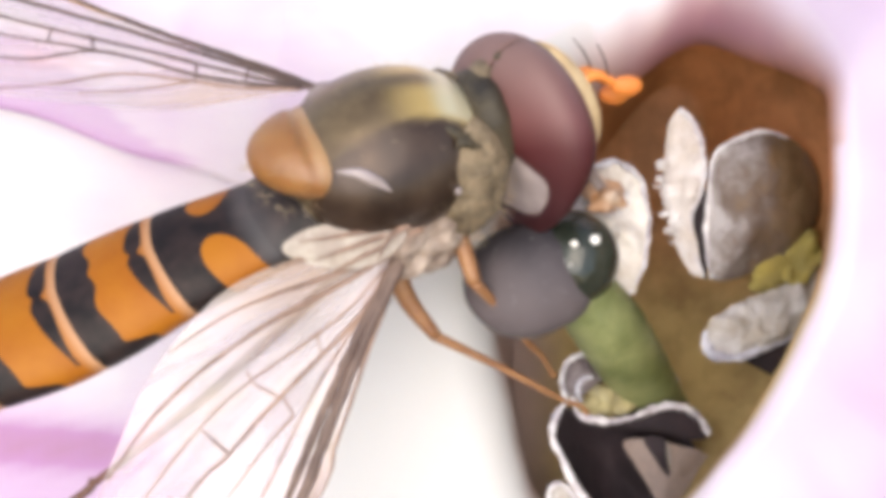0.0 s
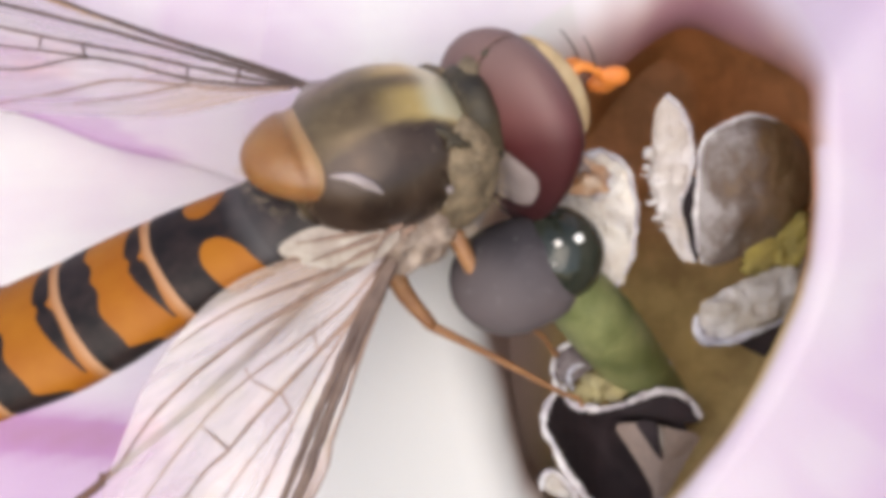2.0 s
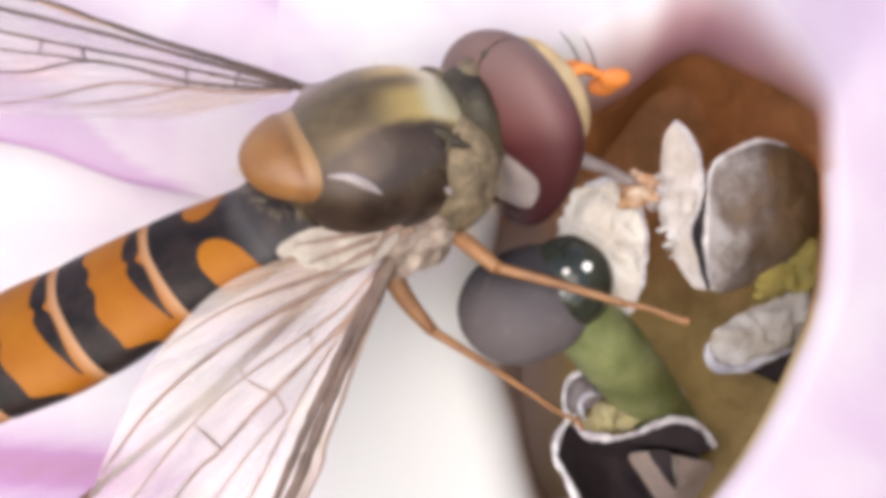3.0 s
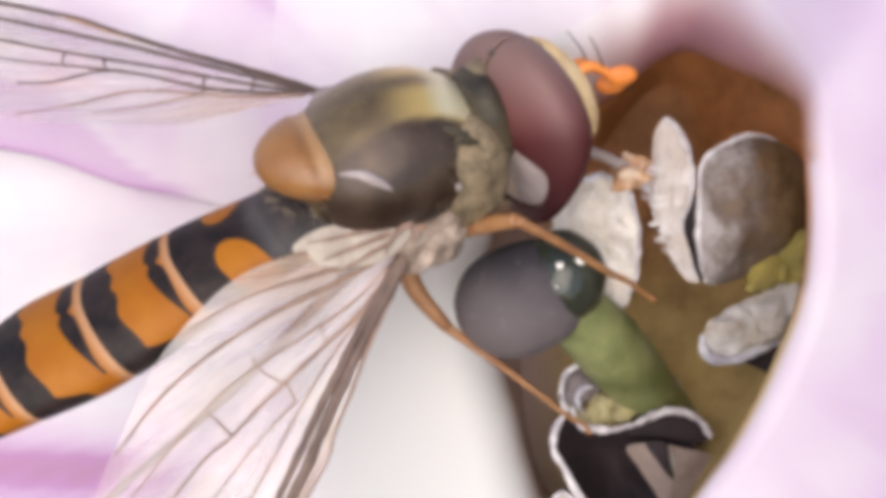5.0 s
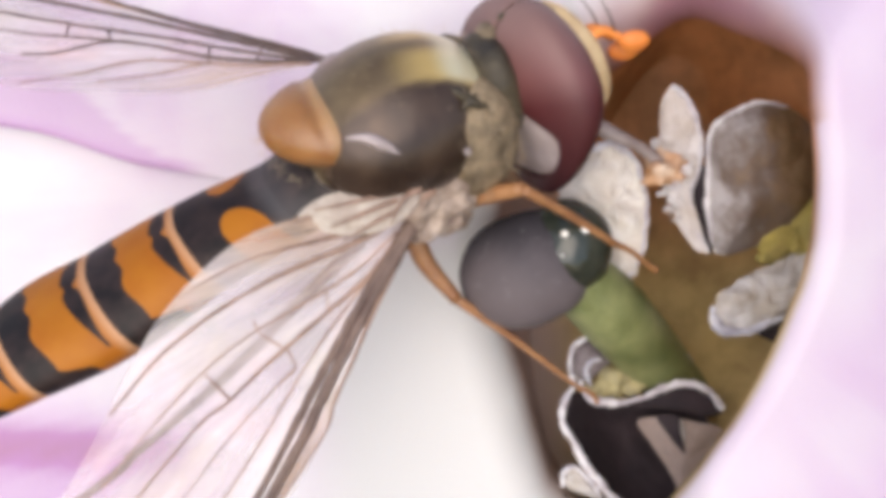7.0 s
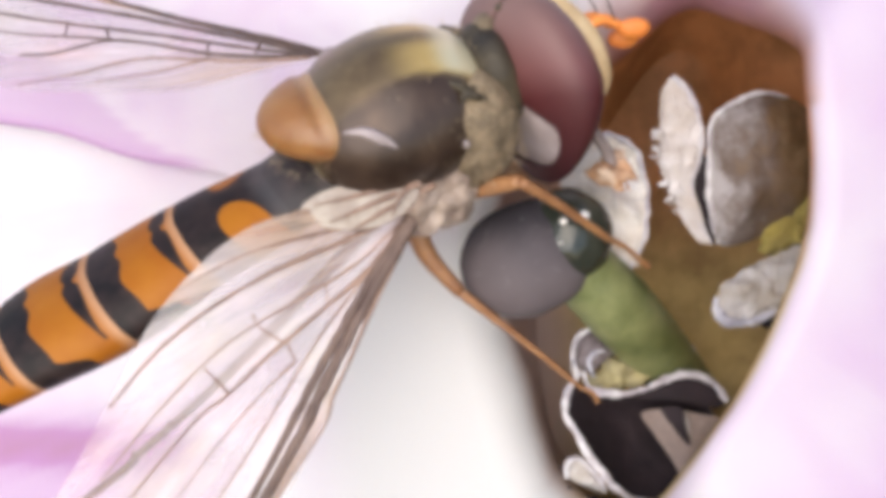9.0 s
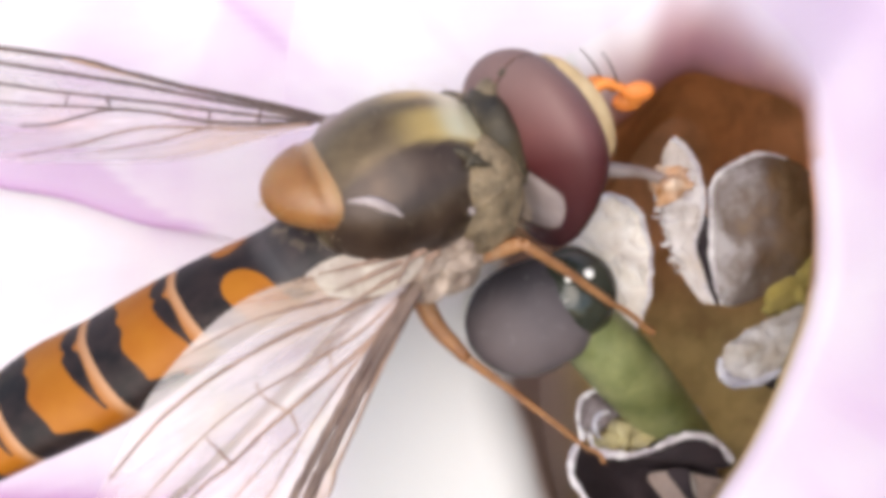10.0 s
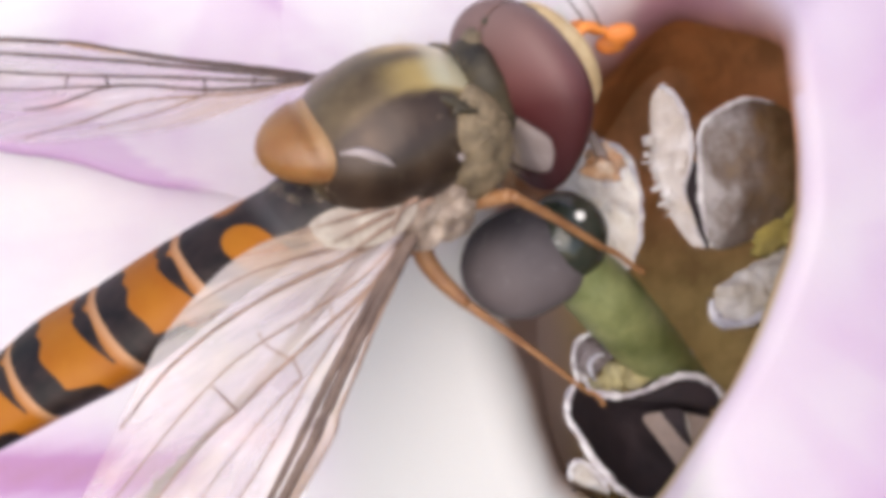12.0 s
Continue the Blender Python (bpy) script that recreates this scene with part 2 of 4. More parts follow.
HAIR = mottled("golden_hair", (0.56, 0.44, 0.30), (0.44, 0.32, 0.20), 2.0, 0.5, 0)


# ---- mesh helpers ----
def part(name, verts, faces, mat, parent=None, label="", attrs=None, origin=(0, 0, 0), smooth=True):
    me = bpy.data.meshes.new(name)
    me.from_pydata([((v[0] - origin[0]) * MM, (v[1] - origin[1]) * MM, (v[2] - origin[2]) * MM) for v in verts], [], faces)
    if smooth:
        me.polygons.foreach_set("use_smooth", [True] * len(me.polygons))
    for key, vals in (attrs or {}).items():
        me.attributes.new(key, 'FLOAT', 'POINT').data.foreach_set("value", [float(x) for x in vals])
    for m in (mat if isinstance(mat, (list, tuple)) else [mat]):
        me.materials.append(m)
    ob = new(name, me)
    if parent:
        ob.parent = parent
        ob.location = [c * MM for c in origin]
    if label:
        tagged(ob, label)
    return ob


def thing(name, m, label, category, kind="", group=""):
    ob = new(name)
    ob.empty_display_size = 0.0005
    ob.matrix_basis = m
    return tagged(ob, label, category, group, kind)


def grid(fn, nu, nv, close_u=False):
    """Vertices and faces of a sheet; fn(u, v) with u and v from 0 to 1."""
    cu = nu if close_u else nu + 1
    verts = [fn(i / nu, j / nv) for j in range(nv + 1) for i in range(cu)]
    faces = [(j * cu + i, j * cu + (i + 1) % cu, (j + 1) * cu + (i + 1) % cu, (j + 1) * cu + i)
             for j in range(nv) for i in range(nu)]
    return verts, faces


def blob(centre, radii, axes=None, seg=32, rings=20, wobble=0.0, per_mm=1.0, keep=None):
    """An ellipsoid; axes: three directions; keep(x, y, z) on the unit ball tells which part stays."""
    ax = [Vector(a).normalized() for a in axes] if axes else [Vector((1, 0, 0)), Vector((0, 1, 0)), Vector((0, 0, 1))]
    c = Vector(centre)

    def fn(u, v):
        a, b = u * math.tau, (v - 0.5) * math.pi * 0.998
        p = Vector((math.cos(b) * math.cos(a), math.cos(b) * math.sin(a), math.sin(b)))
        q = c + sum((ax[i] * (p[i] * radii[i]) for i in range(3)), Vector())
        if wobble:
            q += (q - c).normalized() * wobble * noise.fractal(q * per_mm, 1.0, 2.0, 4)
        return tuple(q)
    verts, faces = grid(fn, seg, rings, True)
    if keep:
        def unit(v):
            r = Vector(v) - c
            return [r.dot(ax[i]) / radii[i] for i in range(3)]
        ok = [keep(*unit(v)) for v in verts]
        faces = [f for f in faces if all(ok[i] for i in f)]
        used = sorted({i for f in faces for i in f})
        place = {o: k for k, o in enumerate(used)}
        verts, faces = [verts[i] for i in used], [tuple(place[i] for i in f) for f in faces]
    return verts, faces


def spline(pts, n):
    """Catmull-Rom through the points, n steps a stretch."""
    p = [Vector(q) for q in pts]
    p = [p[0] * 2 - p[1]] + p + [p[-1] * 2 - p[-2]]
    out = []
    for i in range(1, len(p) - 2):
        for k in range(n):
            t = k / n
            out.append(0.5 * (2 * p[i] + (p[i + 1] - p[i - 1]) * t + (2 * p[i - 1] - 5 * p[i] + 4 * p[i + 1] - p[i + 2]) * t * t
                              + (3 * p[i] - p[i - 1] - 3 * p[i + 1] + p[i + 2]) * t ** 3))
    return out + [p[-2]]


def tube(pts, radii, n=6, seg=10, flat=1.0, wobble=0.0):
    """A tapered tube along a smooth line; radii: one for each point."""
    line = spline(pts, n)
    rad = spline([(r, 0, 0) for r in radii], n)
    verts, faces = [], []
    side = Vector((0.31, 0.52, 0.79))
    for i, q in enumerate(line):
        t = (line[min(i + 1, len(line) - 1)] - line[max(i - 1, 0)]).normalized()
        a = t.cross(side).normalized()
        b = t.cross(a)
        r = max(rad[i].x, 0.004)
        for k in range(seg):
            w = k / seg * math.tau
            rr = r * (1 + wobble * noise.fractal(q * 7 + Vector((math.cos(w), math.sin(w), 0)) * 0.7, 1.0, 2.0, 3))
            verts.append(tuple(q + a * math.cos(w) * rr + b * math.sin(w) * rr * flat))
    for i in range(len(line) - 1):
        for k in range(seg):
            faces.append((i * seg + k, i * seg + (k + 1) % seg, (i + 1) * seg + (k + 1) % seg, (i + 1) * seg + k))
    faces.append(tuple(range(seg))[::-1])
    faces.append(tuple((len(line) - 1) * seg + k for k in range(seg)))
    return verts, faces


def join(*pieces):
    verts, faces = [], []
    for v, f in pieces:
        o = len(verts)
        verts += list(v)
        faces += [tuple(i + o for i in q) for q in f]
    return verts, faces


def thicken(ob, mm, offset=0):
    m = ob.modifiers.new("thickness", 'SOLIDIFY')
    m.thickness, m.offset = mm * MM, offset
    return ob


def leaf(name, outline, dome, thick, mat, parent, label="", lift=(0, 0, 1), rim=None, rim_r=0.03, wobble=0.0, per_mm=2.0, ragged=0.0, hollow=False):
    """A lens-shaped or cupped blade inside a closed outline of few corners, with a raised rim if wanted."""
    up = Vector(lift)
    pts = [Vector(p) for p in outline]
    pts = [pts[-2], pts[-1]] + pts + [pts[0], pts[1]]
    line = spline(pts, 12)[24:-13]
    line = line if (line[0] - line[-1]).length > 1e-6 else line[:-1]
    if ragged:
        c0 = sum(line, Vector()) / len(line)
        line = [p + (p - c0).normalized() * ragged * noise.fractal(p * 7.0, 0.8, 2.0, 4) for p in line]
    c = sum(line, Vector()) / len(line)
    n, rings = len(line), 14
    verts, faces = [], []
    for side in (1, 0):
        for k in range(rings + 1):
            t = 0.02 + 0.98 * k / rings
            for p in line:
                q = c + (p - c) * t
                h = dome * (1 - t ** 2.2) if side else dome * (1 - t ** 2.2) - thick * (1 - t ** 6)
                q = q + up * h
                if wobble:
                    q += up * wobble * (1 - t ** 8) * noise.fractal(q * per_mm, 1.0, 2.0, 4)
                verts.append(tuple(q))
        o = side ^ 1
        base = o * (rings + 1) * n
        for k in range(rings):
            for i in range(n):
                a, b = base + k * n + i, base + k * n + (i + 1) % n
                f = (a, b, b + n, a + n)
                faces.append(f if side else f[::-1])
        faces.append(tuple(base + i for i in range(n))[::-1 if side else 1])
    ob = part(name, verts, faces, mat, parent, label)
    if rim:
        closed = line[::3] + [line[0], line[3]]
        part("rim", *tube([tuple(p + up * 0.01) for p in closed], [rim_r * (1 + 0.4 * noise.noise(p * 3)) for p in closed], 3, 8, wobble=0.4), rim, ob, "pale crusted rim")
    return ob


def smoothstep(a, b, x):
    t = max(0.0, min(1.0, (x - a) / (b - a)))
    return t * t * (3 - 2 * t)


# ---- the flower ----
MOUTH = (2.55, -0.30)
# the mouth's outline: angle, radius, height towards the lens, roundness of the lip
LIP = [(0, 1.65, 2.40, 0.14), (17.6, 1.83, 2.40, 0.14), (33.3, 2.13, 2.40, 0.14), (42.6, 2.41, 2.40, 0.16), (50.2, 2.77, 2.20, 0.25), (65, 3.05, 1.00, 0.70),
       (76, 3.20, 0.30, 1.00), (92, 2.60, -0.10, 1.00), (112, 2.35, -0.40, 0.90), (140, 2.20, -0.60, 0.70), (160, 2.00, -0.70, 0.45), (173.6, 2.06, -0.75, 0.35),
       (188.7, 2.02, -0.80, 0.40), (206.2, 2.12, -0.85, 0.55), (225.5, 2.43, -0.85, 0.75), (238.3, 2.95, -0.70, 0.85), (246.3, 3.37, -0.40, 0.80), (262, 3.50, 0.70, 0.40),
       (276.6, 2.50, 2.10, 0.20), (287.8, 2.07, 2.30, 0.14), (309.5, 1.68, 2.40, 0.14), (333.9, 1.54, 2.40, 0.14), (357.8, 1.63, 2.40, 0.14)]


def lip(angle):
    a = angle % 360
    k = max(i for i, row in enumerate(LIP) if row[0] <= a)
    r = [LIP[(k + i) % len(LIP)] for i in (-1, 0, 1, 2)]
    ang = [q[0] for q in r]
    for i in (1, 2, 3):
        while ang[i] < ang[i - 1]:
            ang[i] += 360
    while a < ang[1]:
        a += 360
    t = (a - ang[1]) / (ang[2] - ang[1])
    out = []
    for c in (1, 2, 3):
        p = [q[c] for q in r]
        m1 = (p[2] - p[0]) / (ang[2] - ang[0]) * (ang[2] - ang[1])
        m2 = (p[3] - p[1]) / (ang[3] - ang[1]) * (ang[2] - ang[1])
        out.append((2 * t ** 3 - 3 * t * t + 1) * p[1] + (t ** 3 - 2 * t * t + t) * m1 + (3 * t * t - 2 * t ** 3) * p[2] + (t ** 3 - t * t) * m2)
    return out


def crease(x, y):
    """Soft lilac shading of the upper petals' folds, painted into the colour."""
    return math.exp(-((x + y - 1.55) / 0.16) ** 2) * smoothstep(2.3, 3.2, y) + 0.7 * math.exp(-((x + 0.7 * y - 2.6) / 0.12) ** 2) * smoothstep(2.6, 3.3, y)


def build_flower():
    flower = thing("flower", BASE, "pale pink and white flower with a brown throat, open", "flower")
    FLOOR, WIDE = 3.4, 9.0
    attrs = {"throat": [], "low": [], "purple": [], "lilac": [], "mauve": [], "white": []}

    def corolla(u, v):
        ang = u * 360
        R, z0, rho = lip(ang)
        ca, sa = math.cos(radians(ang)), math.sin(radians(ang))
        top = max(0.0, math.cos(radians(ang - 75)))
        if v < 0.4:                       # the tube's wall, from its floor up
            w = v / 0.4
            deep = z0 - rho + FLOOR
            d = deep * (1 - w)
            r = R * (1 - 0.40 * (d / deep) ** 2.2) + 1.5 * math.sin(math.pi * min(1, d / 5.0)) * max(0.0, math.cos(radians(max(0.0, abs((ang + 210) % 360 - 180) - 40))))
            if w < 0.12:
                r *= w / 0.12
            z = z0 - rho - d
            inside = 1.0
        elif v < 0.6:                     # the rounded lip
            w = (v - 0.4) / 0.2
            b = math.pi * (1 - w / 2)
            r, z = R + rho + rho * math.cos(b), z0 - rho + rho * math.sin(b)
            inside = 1 - smoothstep(0.0 if top > 0.8 else 0.06, 0.92 if top > 0.8 else 0.55, w)
        else:                             # the spreading limb
            w = (v - 0.6) / 0.4
            s = WIDE * w ** 1.4
            left = 0.5 - 0.5 * ca
            r = R + rho + s
            z = z0 - (0.06 + 0.24 * max(0.0, ca)) * s - 1.25 * (1 - math.exp(-(0.32 * s) ** 2)) * left ** 1.5 + 0.05 * s * math.sin(radians(ang * 5)) * (s / 6)
            inside = 0.0
        x, y = MOUTH[0] + r * ca, MOUTH[1] + r * sa
        z += 0.05 * noise.noise(Vector((x, y, 3)) * 0.8)
        attrs["throat"].append(inside)
        attrs["mauve"].append(smoothstep(2.0, 1.1, x) * smoothstep(1.2, 0.4, y))
        attrs["low"].append(smoothstep(0.8, -1.2, y))
        pr = 0.0
        if v >= 0.22:
            w = (v - 0.22) / 0.78
            fray = 0.05 * noise.noise(Vector((ang / 6.0, w * 4, 1.0)))
            pr = top ** 10 * (1 - smoothstep(0.30 + fray, 0.52 + fray, w)) * smoothstep(0.10, 0.34, w)
        li, white = 0.0, 1.0 if ca < -0.2 else 0.0
        if v >= 0.6:
            w = (v - 0.6) / 0.4
            li = 1.1 * math.exp(-((x - 5.9) / 0.9) ** 2 - ((y + 3.45) / 0.40) ** 2)
            li += 0.42 * smoothstep(0.05, 0.45, noise.noise(Vector((ang / 11.0, w * 0.8, 7.0)))) * smoothstep(0.0, 0.35, w)
            li += 0.30 * smoothstep(0.0, 0.5, noise.noise(Vector((x * 0.7, y * 0.7, 2.0)))) * smoothstep(0.15, 0.5, w)
            band = math.exp(-((y + 2.86 + 0.05 * (x + 6)) / 0.26) ** 2) * smoothstep(-3.6, -4.9, x)
            pr += 0.55 * band * (0.8 + 0.4 * noise.noise(Vector((x * 0.8, y * 6, 0))))
            li += 0.7 * crease(x, y)
            li *= 0.22 + 0.30 * smoothstep(-0.2, 0.4, ca)
            li += 0.58 * smoothstep(-1.7, -3.0, y) * smoothstep(-2.8, -4.6, x) + 0.9 * band
            li += 0.12 * smoothstep(0.4, 1.0, sa)
            white = smoothstep(-2.6, -1.2, x) * smoothstep(0.6, -0.4, y) * smoothstep(0.6, -0.2, ca)
            li *= 1 - 0.85 * white
        li += (0.27 + 0.20 * noise.noise(Vector((x * 1.1, y * 1.1, 5)))) * smoothstep(0.0, 0.6, ca) * (1 - inside)
        attrs["lilac"].append(li)
        attrs["white"].append(max(white, 0.45 * smoothstep(0.0, 0.6, ca)))
        attrs["purple"].append(min(1, pr))
        return (x, y, z)
    verts, faces = grid(corolla, 240, 150, True)
    ob = part("corolla", verts, faces, PETAL, flower, "pale pink corolla with a brown and olive throat", attrs)
    thicken(ob, 0.12, -1)

    # the upper petal behind the insect, its lower edge tinged purple
    at = {"lilac": []}

    def upper(u, v):
        # u along the edge, v away from it
        e = Vector((-10.5 + 10.6 * u, 3.42 - 3.53 * u + 0.04 * math.sin(u * 30), -1.50 + 0.1 * u))
        away = Vector((0.42, 0.90, -0.05))
        p = e + away * (8.5 * v)
        p.z += 0.22 * math.sin(u * 11 + v * 2.5) * min(1, v * 4) - 0.5 * v * smoothstep(0.5, 1, u)
        x = e.x
        wide = 0.020 + 0.12 * smoothstep(-3.6, -6.5, x)
        edge = (1 - 0.45 * smoothstep(0.0, 0.02, v)) * (1 - smoothstep(0.75 * wide, wide, v)) * smoothstep(-3.2, -3.9, x)
        # painted fold shading
        fold = crease(p.x, p.y)
        streak = smoothstep(0.0, 0.5, noise.noise(Vector((u * 16, v * 1.5, 4.0)))) * smoothstep(0.05, 0.3, v)
        at["lilac"].append(0.85 * edge + 0.40 * fold + 0.20 * streak + 0.18 * math.exp(-((p.x + 5.2) / 0.9) ** 2) * smoothstep(0.02, 0.2, v))
        return tuple(p)
    verts, faces = grid(upper, 120, 80)
    thicken(part("petal", verts, faces, PETAL, flower, "pale pink petal with a purple edge", at), 0.12)

    return flower


FLOWER = build_flower()


def build_style():
    st = tube([(3.94, -3.42, -3.00), (3.19, -2.48, -2.00), (2.62, -1.68, -1.00), (2.11, -1.00, -0.10), (1.58, -0.38, 0.45)], [0.36, 0.40, 0.44, 0.46, 0.42], 10, 32, wobble=0.03)
    style = part("style", *st, STYLE, FLOWER, "thick pale green style", origin=(0, 0, 0))
    v, fc = blob((1.08, -0.36, 0.55), (0.86, 0.72, 0.62), [(0.9, 0.3, 0), (-0.3, 0.9, 0), (0, 0, 1)], 64, 44, 0.03, 1.2)
    # the mask grows downwards, where the painted haze lies
    part("stigma", v, fc, STIGMA, FLOWER, "dull grey-violet knob of the style", {"light_tint": [smoothstep(0.25, -0.85, q[1] + 0.25 * noise.noise(Vector(q) * 2.0)) for q in v]})
    lobe = part("stigma_lobe", *blob((1.58, -0.12, 0.58), (0.56, 0.58, 0.52), [(1, 0.2, 0), (-0.2, 1, 0), (0, 0, 1)], 56, 40, 0.03, 2.0),
                STIGMA_WET, FLOWER, "dark green-black glossy wet lobe")
    # glints of the wet lobe, added as tiny white balls in the grain colour
    for p, r in (((1.80, 0.11, 1.04), 0.060), ((1.55, 0.06, 1.08), 0.045), ((1.67, -0.07, 1.08), 0.016), ((1.86, -0.19, 1.00), 0.018), ((1.50, -0.19, 1.10), 0.014)):
        part("bead", *blob(p, (r, r, r * 0.7), None, 16, 10), GRAIN, lobe, "white bead on the wet lobe")
    return style


def crust(parent, pts, radii, label="white crusted rim", mat=None):
    """A bumpy pale edge along a line."""
    return part("rim", *tube(pts, radii, 12, 12, wobble=0.9), mat or ANTHER_RIM, parent, label)


def fringe(parent, pts, reach, seed):
    """Ragged pale teeth along the torn edge of a valve."""
    rng = random.Random(seed)
    line = spline(pts, 9)
    pieces = []
    for p in line:
        if rng.random() < 0.45:
            continue
        d = Vector((-1, rng.uniform(-0.45, 0.45), rng.uniform(-0.2, 0.4))).normalized() * reach * rng.uniform(0.1, 1.0) ** 1.3
        p = p + Vector((rng.uniform(-0.03, 0.06), rng.uniform(-0.05, 0.05), 0))
        w = rng.uniform(0.015, 0.05)
        pieces.append(tube([tuple(p - d * 0.3), tuple(p + d * 0.5 + Vector((0, rng.uniform(-0.05, 0.05), 0.03))), tuple(p + d)], [w, w * 0.8, 0.012], 3, 7, flat=0.6, wobble=0.7))
    return part("fringe", *join(*pieces), ANTHER_WHITE, parent, "ragged pale torn edge")


def build_anthers():
    f = FLOWER
    # the two-valved anther in the throat
    valve = leaf("anther", [(3.57, 1.23, -0.64), (3.83, 1.43, -0.66), (4.22, 1.55, -0.70), (4.60, 1.46, -0.79), (4.91, 1.21, -0.90), (5.07, 0.85, -1.02), (5.07, 0.39, -1.13), (4.81, -0.01, -1.16), (4.32, -0.27, -1.13), (3.85, -0.42, -1.00), (3.57, -0.37, -0.89), (3.49, 0.08, -0.77), (3.50, 0.72, -0.67)],
                 0.38, 0.5, ANTHER, f, "grey-brown rounded anther valve, paler along the slit", wobble=0.10, per_mm=1.5)
    crust(valve, [(3.57, -0.39, -0.90), (3.49, 0.08, -0.75), (3.50, 0.72, -0.65), (3.57, 1.22, -0.62), (3.83, 1.43, -0.64), (4.21, 1.55, -0.68), (4.58, 1.47, -0.76)], [0.02, 0.032, 0.034, 0.03, 0.028, 0.024, 0.012], "pale edge of the slit")
    torn = leaf("anther", [(3.10, 1.85, -0.47), (3.30, 1.57, -0.49), (3.41, 1.11, -0.52), (3.36, 0.78, -0.52), (3.24, 0.42, -0.62), (3.30, 0.01, -0.79), (3.49, -0.39, -0.94), (3.29, -0.31, -0.86), (3.06, 0.07, -0.69), (2.95, 0.45, -0.53), (2.85, 0.78, -0.42), (2.87, 1.14, -0.40), (2.92, 1.58, -0.41)],
                0.10, 0.2, ANTHER_WHITE, f, "white ragged anther valve", wobble=0.08, per_mm=2.6, ragged=0.05)
    crust(torn, [(3.08, 1.83, -0.45), (3.29, 1.57, -0.47), (3.41, 1.12, -0.51), (3.36, 0.78, -0.51), (3.25, 0.42, -0.61), (3.31, 0.01, -0.77), (3.49, -0.37, -0.92)], [0.035, 0.04, 0.03, 0.03, 0.026, 0.024, 0.02], "pale smooth edge of the slit")
    fringe(torn, [(2.87, 1.16, -0.38), (2.83, 0.98, -0.38), (2.85, 0.70, -0.41), (2.96, 0.40, -0.53), (3.06, 0.12, -0.66)], 0.15, 3)
    # shade between the two valves, put in as a near-black sheet
    leaf("slit_shade", [(3.40, 0.79, -0.70), (3.49, 0.67, -0.72), (3.49, 0.16, -0.91), (3.57, -0.38, -1.11), (3.45, -0.29, -1.06), (3.28, 0.08, -0.90), (3.25, 0.42, -0.78)],
         0.02, 0.2, ANTHER_DARK, f, "dark sheet painting the shade in the slit between the valves")
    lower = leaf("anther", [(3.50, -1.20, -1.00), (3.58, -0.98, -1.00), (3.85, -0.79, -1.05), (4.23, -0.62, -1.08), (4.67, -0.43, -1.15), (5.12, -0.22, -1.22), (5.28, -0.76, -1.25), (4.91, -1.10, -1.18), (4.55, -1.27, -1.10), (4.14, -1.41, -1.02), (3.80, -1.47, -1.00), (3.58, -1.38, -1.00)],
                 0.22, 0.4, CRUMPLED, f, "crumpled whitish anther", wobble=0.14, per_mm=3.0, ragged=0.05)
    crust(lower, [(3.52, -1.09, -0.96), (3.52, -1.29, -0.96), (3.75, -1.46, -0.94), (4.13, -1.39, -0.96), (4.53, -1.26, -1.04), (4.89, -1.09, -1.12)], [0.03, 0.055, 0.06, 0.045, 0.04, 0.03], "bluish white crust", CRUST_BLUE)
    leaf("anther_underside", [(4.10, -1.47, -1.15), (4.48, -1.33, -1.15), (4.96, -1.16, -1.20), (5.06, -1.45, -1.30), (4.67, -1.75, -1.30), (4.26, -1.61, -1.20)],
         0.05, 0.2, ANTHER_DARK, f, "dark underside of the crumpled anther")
    part("pollen_mass", *blob((4.72, -0.20, -1.15), (0.66, 0.26, 0.25), [(1, 0.55, 0), (-0.55, 1, 0), (0, 0, 1)], 48, 28, 0.3, 3),
         POLLEN, f, "yellow-green pollen")
    flap = leaf("anther", [(1.92, 1.08, -0.30), (2.23, 1.14, -0.30), (2.58, 0.90, -0.35), (2.66, 0.41, -0.35), (2.59, -0.21, -0.30), (2.34, -0.66, -0.20), (1.97, -0.57, -0.10), (1.61, 0.01, -0.10), (1.56, 0.66, -0.20)],
                0.14, 0.25, CREAM, f, "white crinkled anther flap behind the knob", wobble=0.2, per_mm=2.2, ragged=0.09)
    crust(flap, [(1.89, 1.07, -0.26), (2.07, 1.09, -0.24), (2.23, 1.12, -0.24), (2.40, 1.02, -0.26), (2.57, 0.88, -0.30)], [0.02, 0.045, 0.03, 0.04, 0.02], "bright curled upper edge")
    crust(flap, [(2.57, 0.88, -0.30), (2.59, 0.66, -0.30), (2.66, 0.37, -0.30), (2.61, 0.01, -0.28), (2.57, -0.25, -0.26), (2.35, -0.64, -0.16)], [0.02, 0.03, 0.02, 0.035, 0.02, 0.02], "frayed side edge")
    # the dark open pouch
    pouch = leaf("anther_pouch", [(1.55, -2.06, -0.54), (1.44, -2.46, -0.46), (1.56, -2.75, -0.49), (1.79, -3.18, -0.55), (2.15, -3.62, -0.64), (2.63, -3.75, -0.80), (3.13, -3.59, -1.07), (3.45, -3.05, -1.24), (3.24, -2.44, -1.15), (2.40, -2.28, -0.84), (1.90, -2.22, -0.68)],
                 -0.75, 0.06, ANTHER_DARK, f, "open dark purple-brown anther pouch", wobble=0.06)
